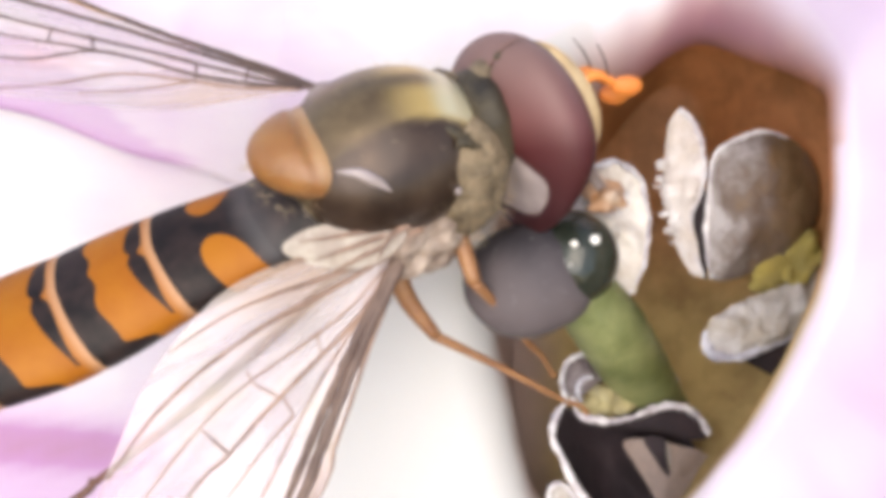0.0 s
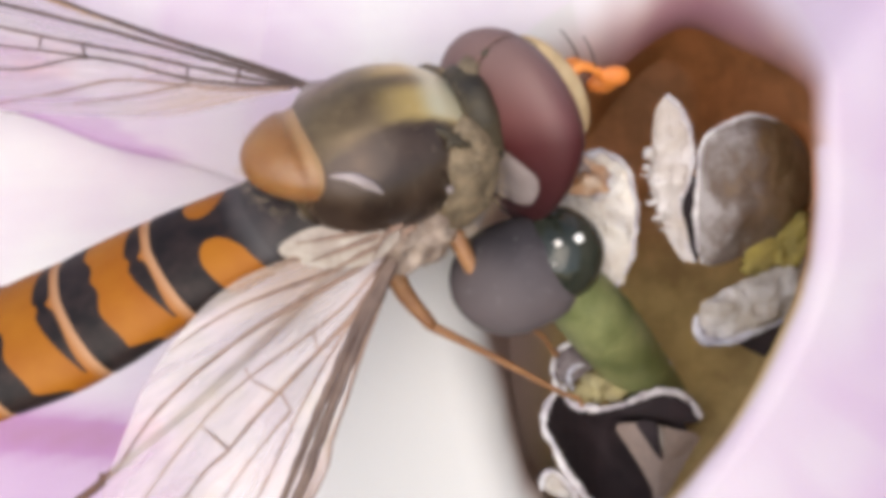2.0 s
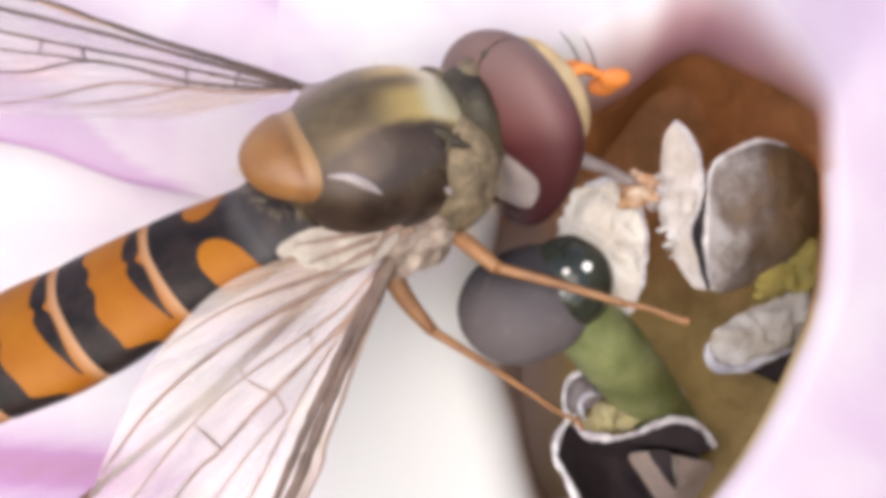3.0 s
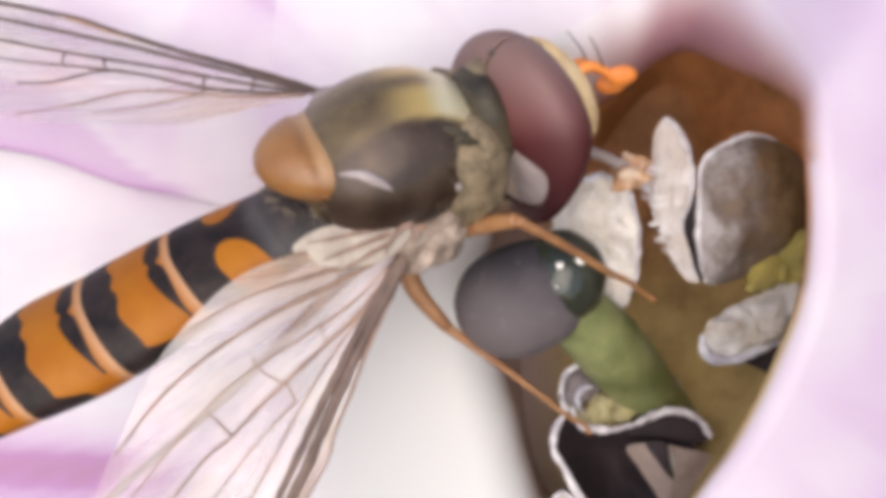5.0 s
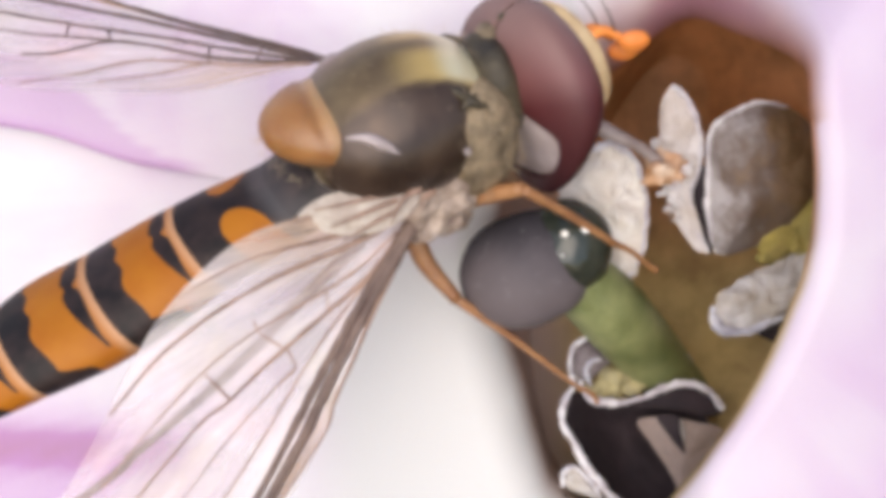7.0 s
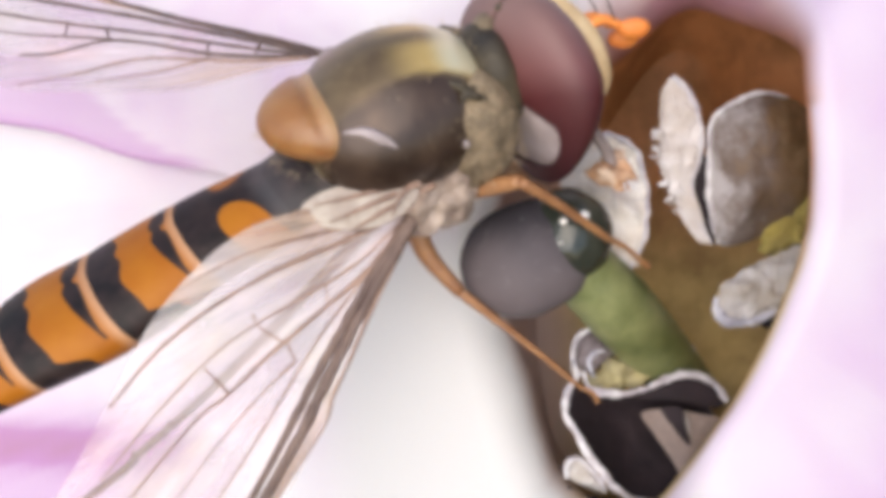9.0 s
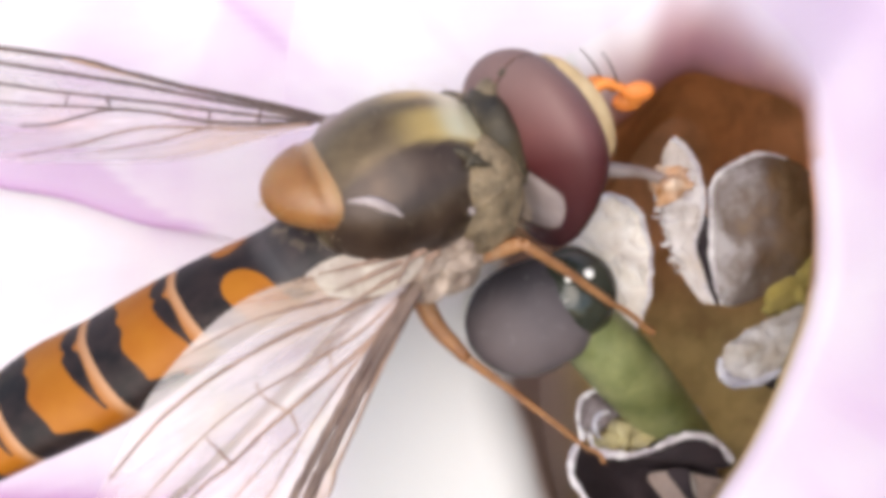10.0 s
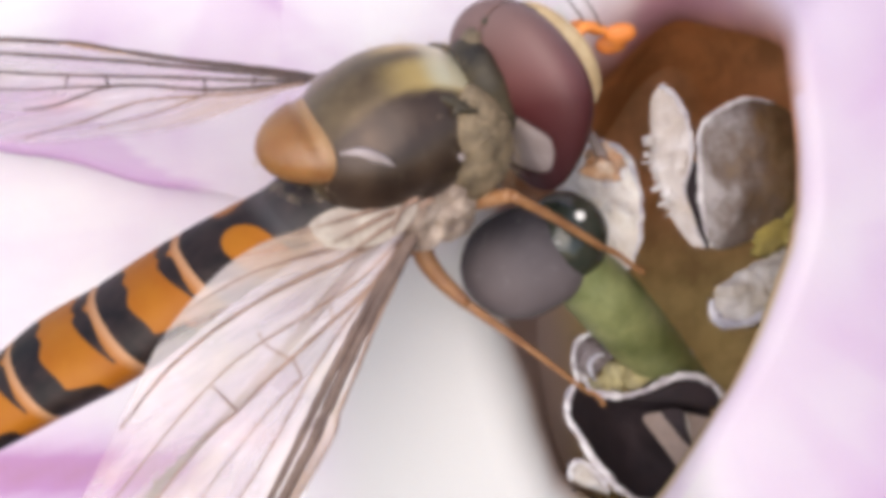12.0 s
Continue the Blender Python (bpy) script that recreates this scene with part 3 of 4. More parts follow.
    crust(pouch, [(1.56, -1.83, -0.52), (1.59, -2.01, -0.50), (1.46, -2.19, -0.43), (1.43, -2.45, -0.42), (1.56, -2.74, -0.45), (1.77, -3.16, -0.50), (2.12, -3.59, -0.59), (2.59, -3.74, -0.76), (3.04, -3.59, -1.00)],
          [0.02, 0.034, 0.05, 0.036, 0.042, 0.05, 0.046, 0.03, 0.02])
    wall = leaf("pouch_wall", [(2.45, -2.61, -1.17), (2.87, -2.58, -1.15), (3.26, -2.68, -1.18), (3.53, -2.76, -1.24), (3.72, -3.00, -1.34), (3.50, -3.46, -1.22), (3.12, -3.80, -1.02), (2.93, -3.73, -0.98), (2.89, -3.46, -1.02), (2.76, -3.19, -1.10), (2.60, -2.92, -1.16)],
                0.05, 0.08, POUCH_WALL, f, "smooth pinkish brown inner wall of the pouch", wobble=0.05, per_mm=1.5)
    leaf("fold", [(2.70, -2.55, -1.05), (2.97, -2.55, -1.03), (3.01, -2.80, -1.01), (3.05, -3.06, -1.05), (2.95, -2.97, -1.05), (2.85, -2.82, -1.05)],
         0.03, 0.04, ANTHER_DARK, wall, "dark pointed fold")
    part("fold", *tube([(3.00, -2.60, -1.08), (3.04, -2.78, -1.05), (3.06, -2.98, -1.09)], [0.03, 0.03, 0.008], 8, 10, flat=0.5, wobble=0.4), CRUMPLED, wall, "pale fold")
    tongue = leaf("pouch_flap", [(2.05, -2.27, -0.66), (2.43, -2.24, -0.70), (2.78, -2.13, -0.77), (3.12, -2.10, -0.87), (3.43, -2.28, -0.99), (3.57, -2.51, -1.04), (3.39, -2.57, -1.00), (3.06, -2.48, -0.90), (2.75, -2.42, -0.83), (2.43, -2.37, -0.75)],
                  0.06, 0.12, ANTHER_DARK, f, "dark rounded flap of the pouch")
    crust(tongue, [(1.69, -1.92, -0.55), (1.74, -2.12, -0.52), (1.92, -2.21, -0.52), (2.34, -2.25, -0.62), (2.73, -2.12, -0.69), (3.11, -2.08, -0.80), (3.43, -2.26, -0.93), (3.58, -2.49, -1.00)],
          [0.02, 0.036, 0.05, 0.04, 0.046, 0.05, 0.045, 0.03])
    hood = leaf("pouch_hood", [(1.62, -1.87, -0.84), (1.59, -1.60, -0.82), (1.69, -1.45, -0.80), (1.91, -1.42, -0.80), (2.11, -1.55, -0.84), (2.17, -1.74, -0.90), (1.99, -1.87, -0.88), (1.77, -1.99, -0.86)],
                0.10, 0.14, HOOD, f, "dark curled hood of the pouch", wobble=0.10, per_mm=3.0)
    crust(hood, [(1.65, -2.03, -0.78), (1.57, -1.78, -0.76), (1.60, -1.58, -0.74), (1.70, -1.44, -0.72), (1.89, -1.40, -0.72), (2.08, -1.53, -0.78), (2.15, -1.70, -0.84)], [0.03, 0.034, 0.03, 0.036, 0.034, 0.026, 0.012], "thin pale edge")
    crust(hood, [(1.83, -2.03, -0.72), (1.77, -1.85, -0.70), (1.84, -1.72, -0.70), (1.99, -1.69, -0.72)], [0.02, 0.03, 0.026, 0.012], "curled pale lip", CRUST_BLUE)
    part("pollen_mass", *join(*[blob((1.91, -2.08, -0.77), (0.16, 0.13, 0.12), None, 28, 18, 0.12, 4), blob((2.15, -2.00, -0.80), (0.22, 0.12, 0.12), None, 28, 18, 0.14, 4),
                                blob((2.41, -2.10, -0.82), (0.20, 0.10, 0.10), None, 28, 18, 0.12, 4)]), POLLEN_PALE, f, "dull yellow pollen clinging in the pouch")
    lobe = leaf("pouch_valve", [(1.41, -3.20, -0.56), (1.48, -3.08, -0.55), (1.60, -3.11, -0.55), (1.78, -3.34, -0.59), (1.88, -3.55, -0.62), (1.64, -3.46, -0.61), (1.45, -3.35, -0.57)],
                0.08, 0.15, CRUMPLED, f, "pale lower valve of the pouch", wobble=0.08)
    crust(lobe, [(1.38, -3.31, -0.50), (1.40, -3.12, -0.48), (1.55, -3.06, -0.50), (1.76, -3.29, -0.55), (1.88, -3.52, -0.58)], [0.02, 0.03, 0.03, 0.03, 0.02])
    # shade under the lower valve, drawn as a near-black strip
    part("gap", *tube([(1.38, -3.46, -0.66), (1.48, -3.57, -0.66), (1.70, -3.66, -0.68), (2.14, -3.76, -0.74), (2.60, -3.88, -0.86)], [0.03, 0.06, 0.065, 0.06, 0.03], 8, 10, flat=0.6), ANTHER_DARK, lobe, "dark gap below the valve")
    crust(lobe, [(1.34, -3.53, -0.64), (1.50, -3.68, -0.62), (1.74, -3.79, -0.64), (2.14, -3.88, -0.70)], [0.02, 0.035, 0.03, 0.02])


build_style()
build_anthers()


def build_grains():
    """Loose pollen grains in the throat and on the style."""
    rng = random.Random(11)
    pieces = []
    for _ in range(90):
        t = rng.random()
        p = Vector((0.69, -1.78, 0.00)).lerp(Vector((1.25, -2.56, 0.05)), t) + Vector((rng.gauss(0, 0.25), rng.gauss(0, 0.25), 0.06))
        if rng.random() < 0.93:
            a = radians(rng.triangular(-15, 80, 15))
            p = Vector((2.11, -1.0, -0.1)).lerp(Vector((2.95, -2.14, -1.58)), t) + Vector((0.78, 0.60, 0)) * 0.445 * math.cos(a) + Vector((0, 0, 0.445 * math.sin(a)))
        r = 0.007 + 0.018 * rng.random() ** 2.5
        pieces.append(blob(p, (r, r * 0.9, r), None, 8, 6))
    tagged(part("pollen_dust", *join(*pieces), GRAIN, FLOWER, "loose white pollen grains"), kind="stuff")


build_grains()


# ---- the hoverfly ----
FLY_CENTRE = Vector((-0.545, 1.097, 1.5))
FLY_PIVOT = Vector((-0.7, 1.4, 1.5))
FWD = Vector((0.93, 0.33, -0.113)).normalized()
RIGHT = Vector((0.31, -0.63, 0.71))
RIGHT = (RIGHT - FWD * RIGHT.dot(FWD)).normalized()
UP = RIGHT.cross(FWD)
UPF = (0, 0, 1)
FLY_TURN = Matrix((FWD, -RIGHT, UP)).transposed().to_4x4()
FLY_REST = Matrix.Translation(FLY_CENTRE * MM) @ FLY_TURN


def fly_at(x, y, z, a, b, c):
    p = FLY_PIVOT
    return BASE @ shift(p.x + x, p.y + y, p.z + z) @ turn(a, b, c) @ shift(-p.x, -p.y, -p.z) @ FLY_REST


FLY = thing("hoverfly", BASE @ FLY_REST, "orange and black banded hoverfly with clear wings, feeding on pollen", "hoverfly")


def to_fly(p):
    """A place in picture space, in the insect's own space at rest."""
    q = Vector(p) - FLY_CENTRE
    return Vector((q.dot(FWD), -q.dot(RIGHT), q.dot(UP)))


def build_thorax():
    gold_sheen, side, light_tint = [], [], []

    def fn(u, v):
        a, b = u * math.tau, (v - 0.5) * math.pi * 0.998
        x = math.sin(b)
        r = math.cos(b) ** 0.80
        y, z = r * math.cos(a), r * math.sin(a)
        # masks of the painted reflection: golden sheen, cream highlight, dark sides
        gold_sheen.append(smoothstep(-0.05, 0.50, x) * 0.9 * smoothstep(0.57, 0.50, abs(y)) * smoothstep(0.02, 0.22, abs(y)))
        light_tint.append(smoothstep(0.5, 0.75, x + 0.15 * abs(y)) * smoothstep(0.56, 0.46, abs(y)) * 0.9)
        side.append(0.95 * smoothstep(0.47, 0.60, abs(y)) * smoothstep(-0.9, -0.5, z) * smoothstep(0.75, 0.55, x) + 0.9 * smoothstep(0.90, 0.97, x))
        zz = 1.0 * z if z > 0 else 0.8 * z
        return ((1.25 if x < 0 else 1.08) * x - 0.1 * z, 1.05 * y * (1 - 0.12 * x), zz + 0.02)
    v, f = grid(fn, 72, 48, True)
    part("thorax", v, f, NOTUM, FLY, "bronze-olive shiny thorax, its highlight and dark sides put into the colour", {"pollen": gold_sheen, "side": side, "light_tint": light_tint})
    v, f = blob((-0.96, -0.045, 0.47), (0.68, 0.70, 0.40), [(1, 0, -0.22), (0, 1, 0), (0.22, 0, 1)], 64, 48)
    v = [(p[0], p[1] * (1 - 0.16 * smoothstep(-0.9, -1.6, p[0])), p[2] - 0.03 * smoothstep(-1.06, -0.98, p[0]) * smoothstep(-0.88, -0.96, p[0])) for p in v]
    part("scutellum", v, f, SCUTELLUM, FLY, "translucent amber scutellum, a highlight painted buff along its front margin",
         {"front": [0.45 * smoothstep(-1.06, -0.84, p[0] + 0.08 * p[1]) for p in v]})
    for s in (-1, 1):
        part("flank", *blob((0.60, s * 0.44, -0.28), (0.54, 0.54, 0.80), [(1, 0, -0.3), (0, 1, 0), (0.3, 0, 1)], 72, 56, 0.05, 2.2), PLEURA, FLY, "buff dusted hairy flank")
        part("flank", *blob((-0.10, s * 0.62, -0.62), (0.60, 0.42, 0.55), None, 72, 48, 0.16, 2.6), FLANK, FLY, "brown-grey lower flank")
        # the ridge's glint is put into its pale colour and width
        part("ridge", *tube([(-0.76, s * 0.71, 0.61), (-0.58, s * 0.83, 0.61), (-0.42, s * 0.92, 0.52), (-0.28, s * 1.01, 0.36)], [0.015, 0.050, 0.060, 0.015], 8, 12, wobble=0.3), ORBIT, FLY, "pale shiny ridge over the wing root")
    s = -1
    seam = part("seam", *tube([(0.46, s * 0.56, 0.66), (0.60, s * 0.66, 0.53), (0.70, s * 0.73, 0.42), (0.84, s * 0.76, 0.32)], [0.012, 0.060, 0.065, 0.015], 8, 12, wobble=0.5), NECK, FLY, "dark notch on the shoulder")
    part("notch", *tube([(0.54, s * 0.78, 0.42), (0.64, s * 0.74, 0.46), (0.76, s * 0.66, 0.48)], [0.015, 0.05, 0.015], 6, 10, wobble=0.5), NECK, seam)
    # a small white glint on the flank, modelled as a pale blob
    part("hair_tuft", *blob((0.44, s * 0.99, 0.02), (0.03, 0.03, 0.045), None, 16, 12, 0.03, 6), ORBIT, FLY, "small pale hair tuft")
    part("neck", *blob((1.10, 0, 0.05), (0.36, 0.62, 0.64), None, 40, 28, 0.06, 2), NECK, FLY, "dark olive neck")
    build_hair()


def build_hair():
    """Short golden hairs on thorax, flanks and scutellum."""
    rng = random.Random(5)
    verts, faces = [], []

    def hair(p, d, length, r):
        d = d.normalized()
        a = d.orthogonal().normalized()
        b = d.cross(a)
        o = len(verts)
        for k in range(3):
            w = k / 3 * math.tau
            verts.append(tuple(p + a * math.cos(w) * r + b * math.sin(w) * r))
        verts.append(tuple(p + d * length + Vector((-0.3, 0, -0.1)) * length * 0.4))
        faces.extend([(o, o + 1, o + 3), (o + 1, o + 2, o + 3), (o + 2, o, o + 3)])
    for c, rad, n, lo, hi in (((0, 0, 0.02), (1.22, 1.02, 0.98), 900, 0.04, 0.11), ((0.60, -0.46, -0.28), (0.55, 0.55, 0.80), 800, 0.05, 0.14),
                              ((0.52, 0.5, -0.3), (0.62, 0.56, 0.78), 300, 0.06, 0.16), ((-1.06, 0, 0.38), (0.6, 0.75, 0.44), 260, 0.04, 0.10),
                              ((-0.10, -0.62, -0.62), (0.6, 0.42, 0.55), 300, 0.05, 0.14)):
        for _ in range(n):
            q = Vector((rng.gauss(0, 1), rng.gauss(0, 1), rng.gauss(0, 1))).normalized()
            p = Vector((c[0] + q.x * rad[0], c[1] + q.y * rad[1], c[2] + q.z * rad[2]))
            nrm = Vector((q.x / rad[0], q.y / rad[1], q.z / rad[2]))
            hair(p, nrm.normalized() + Vector((rng.uniform(-.5, .3), rng.uniform(-.4, .4), rng.uniform(-.4, .4))), rng.uniform(lo, hi) * 1.4, 0.0022)
    tagged(part("hair", verts, faces, HAIR, FLY, "fine golden hair", smooth=False), kind="stuff")


HEAD = Vector((1.66, 0.0, -0.23))
TILT = radians(18)


def hp(x, y, z):
    """A place on the head, which leans to the insect's left."""
    return tuple(HEAD + Vector((x - (0.36 if y > 0 else 0.23) * y, y * math.cos(TILT) + z * math.sin(TILT), z * math.cos(TILT) - y * math.sin(TILT))))


def hd(x, y, z):
    return tuple(Vector(hp(x, y, z)) - HEAD)


def build_head():
    def warped(cx, radii, test, thin=0.55):
        v, f = blob((0, 0, 0), radii, None, 176, 128)
        ok = [test(p[0] / radii[0], p[1], p[2]) for p in v]
        f = [q for q in f if all(ok[i] for i in q)]
        used = sorted({i for q in f for i in q})
        back = {o: k for k, o in enumerate(used)}
        out = []
        for i in used:
            x, y, z = v[i]
            low = max(0, -z)
            h = hd(x * (1 - thin * low ** 2) - 0.26 * low ** 2 + cx, y, z * (1 + 0.12 * low))
            q = HEAD + Vector(h)
            out.append(tuple(q))
        return out, [tuple(back[i] for i in q) for q in f]
    part("head", *warped(-0.09, (0.53, 1.115, 1.05), lambda x, y, z: True, 0.66), ORBIT, FLY, "pale dusted back of the head")
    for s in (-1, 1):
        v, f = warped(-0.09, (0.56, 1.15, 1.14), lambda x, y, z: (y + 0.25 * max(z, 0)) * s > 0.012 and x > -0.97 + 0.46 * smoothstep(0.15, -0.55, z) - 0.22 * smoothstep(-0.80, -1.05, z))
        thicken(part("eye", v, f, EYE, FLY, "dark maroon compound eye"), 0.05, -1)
    part("face", *blob(hp(0.29, 0, 0.16), (0.46, 0.40, 0.80), [hd(1, 0, 0.25), hd(0, 1, 0), hd(-0.25, 0, 1)], 40, 30, 0.03, 2), FACE, FLY, "yellow face")
    part("eye_seam", *tube([hp(-0.32, -0.25, 0.95), hp(-0.09, -0.27, 1.09), hp(0.13, -0.26, 1.02), hp(0.31, -0.21, 0.83)], [0.006, 0.005, 0.005, 0.006], 8, 8), NECK, FLY, "dark seam between the eyes")
    part("face_knob", *blob(hp(0.66, 0, -0.22), (0.13, 0.17, 0.17), None, 20, 14), FACE, FLY)
    part("vertex", *blob(hp(-0.46, -0.10, 0.81), (0.17, 0.20, 0.13), None, 24, 16), PLEURA, FLY, "buff triangle behind the eyes")
    part("ocelli", *blob(hp(-0.30, -0.25, 0.99), (0.07, 0.06, 0.05), None, 16, 10), NECK, FLY, "small ocellar knob")
    for s in (-1, 1):
        tip = Vector(hp(1.14, s * 0.14, 0.02 - 0.08 * s))
        an = part("antenna", *blob(tip, (0.19, 0.10, 0.13), [hd(1, 0, -0.35), hd(0, 1, 0), hd(0.35, 0, 1)], 24, 16), ANTENNA, FLY, "orange antenna")
        part("antenna_stalk", *tube([hp(0.64, s * 0.08, 0.32), hp(0.84, s * 0.1, 0.34), hp(1.05, s * 0.13, 0.14)], [0.085, 0.07, 0.05], 4, 10), ANTENNA, an)
        part("arista", *tube([hp(0.95, s * 0.14, 0.24), hp(0.92, s * 0.18, 0.52), hp(0.85, s * 0.22, 0.75)], [0.018, 0.012, 0.006], 5, 6), VEIN, an, "fine dark bristle")


AXIS = [(-1.0, -0.22), (-1.72, -0.36), (-2.84, -0.42), (-4.05, -0.57), (-4.95, -0.59), (-6.3, -0.75)]   # forward, up
HALF = [0.66, 0.68, 0.78, 0.88, 0.85, 0.60]


def along(rows, x):
    """Smooth reading of rows against the falling stations of the abdomen."""
    st = [a[0] for a in AXIS]
    k = max(i for i in range(len(st) - 1) if st[i] >= x or i == 0)
    t = (x - st[k]) / (st[k + 1] - st[k])
    p = [rows[max(0, min(len(st) - 1, k + i))] for i in (-1, 0, 1, 2)]
    return 0.5 * (2 * p[1] + (p[2] - p[0]) * t + (2 * p[0] - 5 * p[1] + 4 * p[2] - p[3]) * t * t + (3 * p[1] - p[0] - 3 * p[2] + p[3]) * t ** 3)


JOINT = (-1.2, 0.0, -0.2)


def plate(name, x0, x1, pattern, label, parent=None):
    """One plate of the abdomen between two stations along its axis."""
    at = {"mask": [], "pale": [], "dust": []}

    def fn(u, v):
        x = x0 + (x1 - x0) * v
        ang = u * math.tau
        half = along(HALF, x) * (1 + 0.018 * math.sin(v * math.pi) + 0.012 * v)
        deep = half * 0.52
        y, z = half * math.cos(ang), deep * math.sin(ang)
        lat = math.atan2(math.cos(ang), max(math.sin(ang), 0.0) + 1e-6) / (math.pi / 2)
        m, pale, dust = pattern(lat, v)
        at["mask"].append(m)
        at["pale"].append(pale)
        at["dust"].append(dust)
        return (x - 0.34 * z + 0.05 * abs(math.cos(ang)), y, along([a[1] for a in AXIS], x) + z)
    v, f = grid(fn, 140, 70, True)
    if parent:
        v = [(p[0] - JOINT[0], p[1] - JOINT[1], p[2] - JOINT[2]) for p in v]
        return part(name, v, f, PLATE, parent, label, at)
    return part(name, v, f, PLATE, FLY, label, at, origin=JOINT)


def soft(x):
    return 0.5 + 0.5 * max(-1, min(1, x * 6))


def banded(lat, v):
    a = abs(lat)
    hind = v - (0.70 - 0.09 * math.exp(-((a - 0.14) / 0.14) ** 2) + 0.03 * math.sin(a * 7) - 0.30 * smoothstep(0.80, 1.0, a))
    mid = 0.205 - 0.05 * a
    thick = 0.075 * (1 - smoothstep(0.1, 0.80, a)) + 0.016 - 0.05 * math.exp(-(a / 0.05) ** 2)
    line = thick - abs(v - mid)
    if a > 0.84:
        line = -1
    return max(soft(hind * 3), soft(line * 6)), smoothstep(0.16, 0.02, v) * 0.9, 0.0


def spotted(lat, v):
    a = abs(lat)
    d = (max(0.0, 0.52 - a) / 0.36) ** 2 + ((v - 0.47 + 0.10 * a) / 0.215) ** 2
    return soft((d - 1) * 1.5), 0.0, smoothstep(0.30, 0.05, v) * 0.18


def plain_black(lat, v):
    return 1.0, 0.0, 0.03 + 0.10 * smoothstep(0.4, 1.0, v)


def build_abdomen():
    base = plate("abdomen", -1.0, -1.66, plain_black, "grey-black base of the banded abdomen")
    plate("abdomen_plate", -1.64, -2.80, spotted, "black abdomen plate with two orange spots", base)
    plate("abdomen_plate", -2.78, -3.95, banded, "orange abdomen plate with black bands", base)
    plate("abdomen_plate", -3.93, -5.13, banded, "orange abdomen plate with black bands", base)
    plate("abdomen_plate", -5.11, -6.25, banded, "orange abdomen plate with black bands", base)
    return base


def abdomen_at(roll, swing):
    """The abdomen rolled about its axis and swung about its joint, across the line of sight."""
    m = Matrix.Rotation(radians(swing), 4, Vector((FWD.z, -RIGHT.z, UP.z)))
    return Matrix.Translation(Vector(JOINT) * MM) @ m @ pose(0, 0, 0, roll, 0, 0)


def build_wing(root, span, chord, mirror):
    """A clear wing: membrane and veins, laid along span and chord from its root."""
    root, span = to_fly(root), span.normalized()
    chord = (chord - span * chord.dot(span)).normalized()
    basis = Vector((span.dot(FWD), -span.dot(RIGHT), span.dot(UP))), Vector((chord.dot(FWD), -chord.dot(RIGHT), chord.dot(UP)))
    nrm = basis[0].cross(basis[1])

    def at(s, c, h=0.0):
        return root + basis[0] * s + basis[1] * c + nrm * (h + 0.05 * math.sin(c * 4) * min(1, s))

    if mirror > 0:
        edge_a = [(0, -0.10), (0.51, -0.16), (1.19, -0.25), (1.83, -0.37), (2.29, -0.45), (2.83, -0.56), (3.6, -0.60), (5.0, -0.52), (6.6, -0.25), (7.6, 0.45)]
        edge_b = [(0, 0.10), (0.30, 0.60), (0.68, 0.94), (1.25, 1.36), (1.79, 1.56), (2.56, 1.66), (3.2, 1.60), (4.2, 1.44), (5.6, 1.25), (7.6, 0.5)]
    else:
        edge_a = [(0, 0.0), (0.56, -0.12), (1.23, -0.22), (2.08, -0.32), (3.17, -0.46), (3.93, -0.56), (4.6, -0.60), (5.4, -0.55), (6.6, -0.25), (7.6, 0.45)]
        edge_b = [(0, 0.22), (0.30, 0.52), (0.60, 0.80), (1.02, 1.14), (1.58, 1.54), (2.26, 1.86), (2.90, 2.04), (3.8, 1.95), (5.4, 1.5), (7.6, 0.5)]
    edge_a, edge_b = (spline([(p[0], p[1], 0) for p in e], 12) for e in (edge_a, edge_b))

    def fn(u, v):
        k = u * (len(edge_a) - 1)
        i = min(int(k), len(edge_a) - 2)
        a = edge_a[i].lerp(edge_a[i + 1], k - i)
        b = edge_b[i].lerp(edge_b[i + 1], k - i)
        q = a.lerp(b, v)
        wa["root"].append(smoothstep(2.1, 0.7, q.x) * smoothstep(0.15, 0.7, q.y))
        wa["along"].append(q.x * 0.55)
        wa["across"].append(9.0 * math.atan2(q.y + 0.25, q.x + 0.5))
        return tuple(at(q.x, q.y))
    wa = {"along": [], "across": [], "root": []}
    v, f = grid(fn, 90, 40)
    wing = part("wing", v, f, MEMBRANE, FLY, "clear wing with brown veins", wa, origin=tuple(root))

    def vein(pts, r0, r1, m=VEIN):
        line = [tuple(at(s, c, 0.01)) for s, c in pts]
        n = len(line) - 1
        part("vein", *tube([tuple(Vector(q) - root) for q in line], [(r0 + (r1 - r0) * i / n) * ((1.1 if m is PALEVEIN else 1.0) if mirror > 0 else 0.8) for i in range(n + 1)], 6, 8, wobble=0.35), m, wing)
    if mirror > 0:
        vein([(-0.35, -0.06), (0.06, -0.09), (0.51, -0.15), (1.19, -0.24), (1.83, -0.36), (2.29, -0.43), (2.83, -0.55), (5.0, -0.50)], 0.026, 0.016, PALEVEIN)
        vein([(-0.45, -0.02), (0.04, -0.06), (0.62, -0.11), (1.37, -0.18), (2.11, -0.27), (2.82, -0.37), (4.2, -0.50)], 0.075, 0.058, COSTA)
        vein([(-0.40, 0.03), (0.06, -0.01), (0.75, -0.05), (1.49, -0.09), (2.22, -0.16), (3.01, -0.26), (4.6, -0.40)], 0.068, 0.042, COSTA)
        vein([(0.60, -0.02), (1.10, 0.02), (1.7, 0.05), (2.4, 0.03), (3.2, -0.02), (4.8, -0.05)], 0.018, 0.012, PALEVEIN)
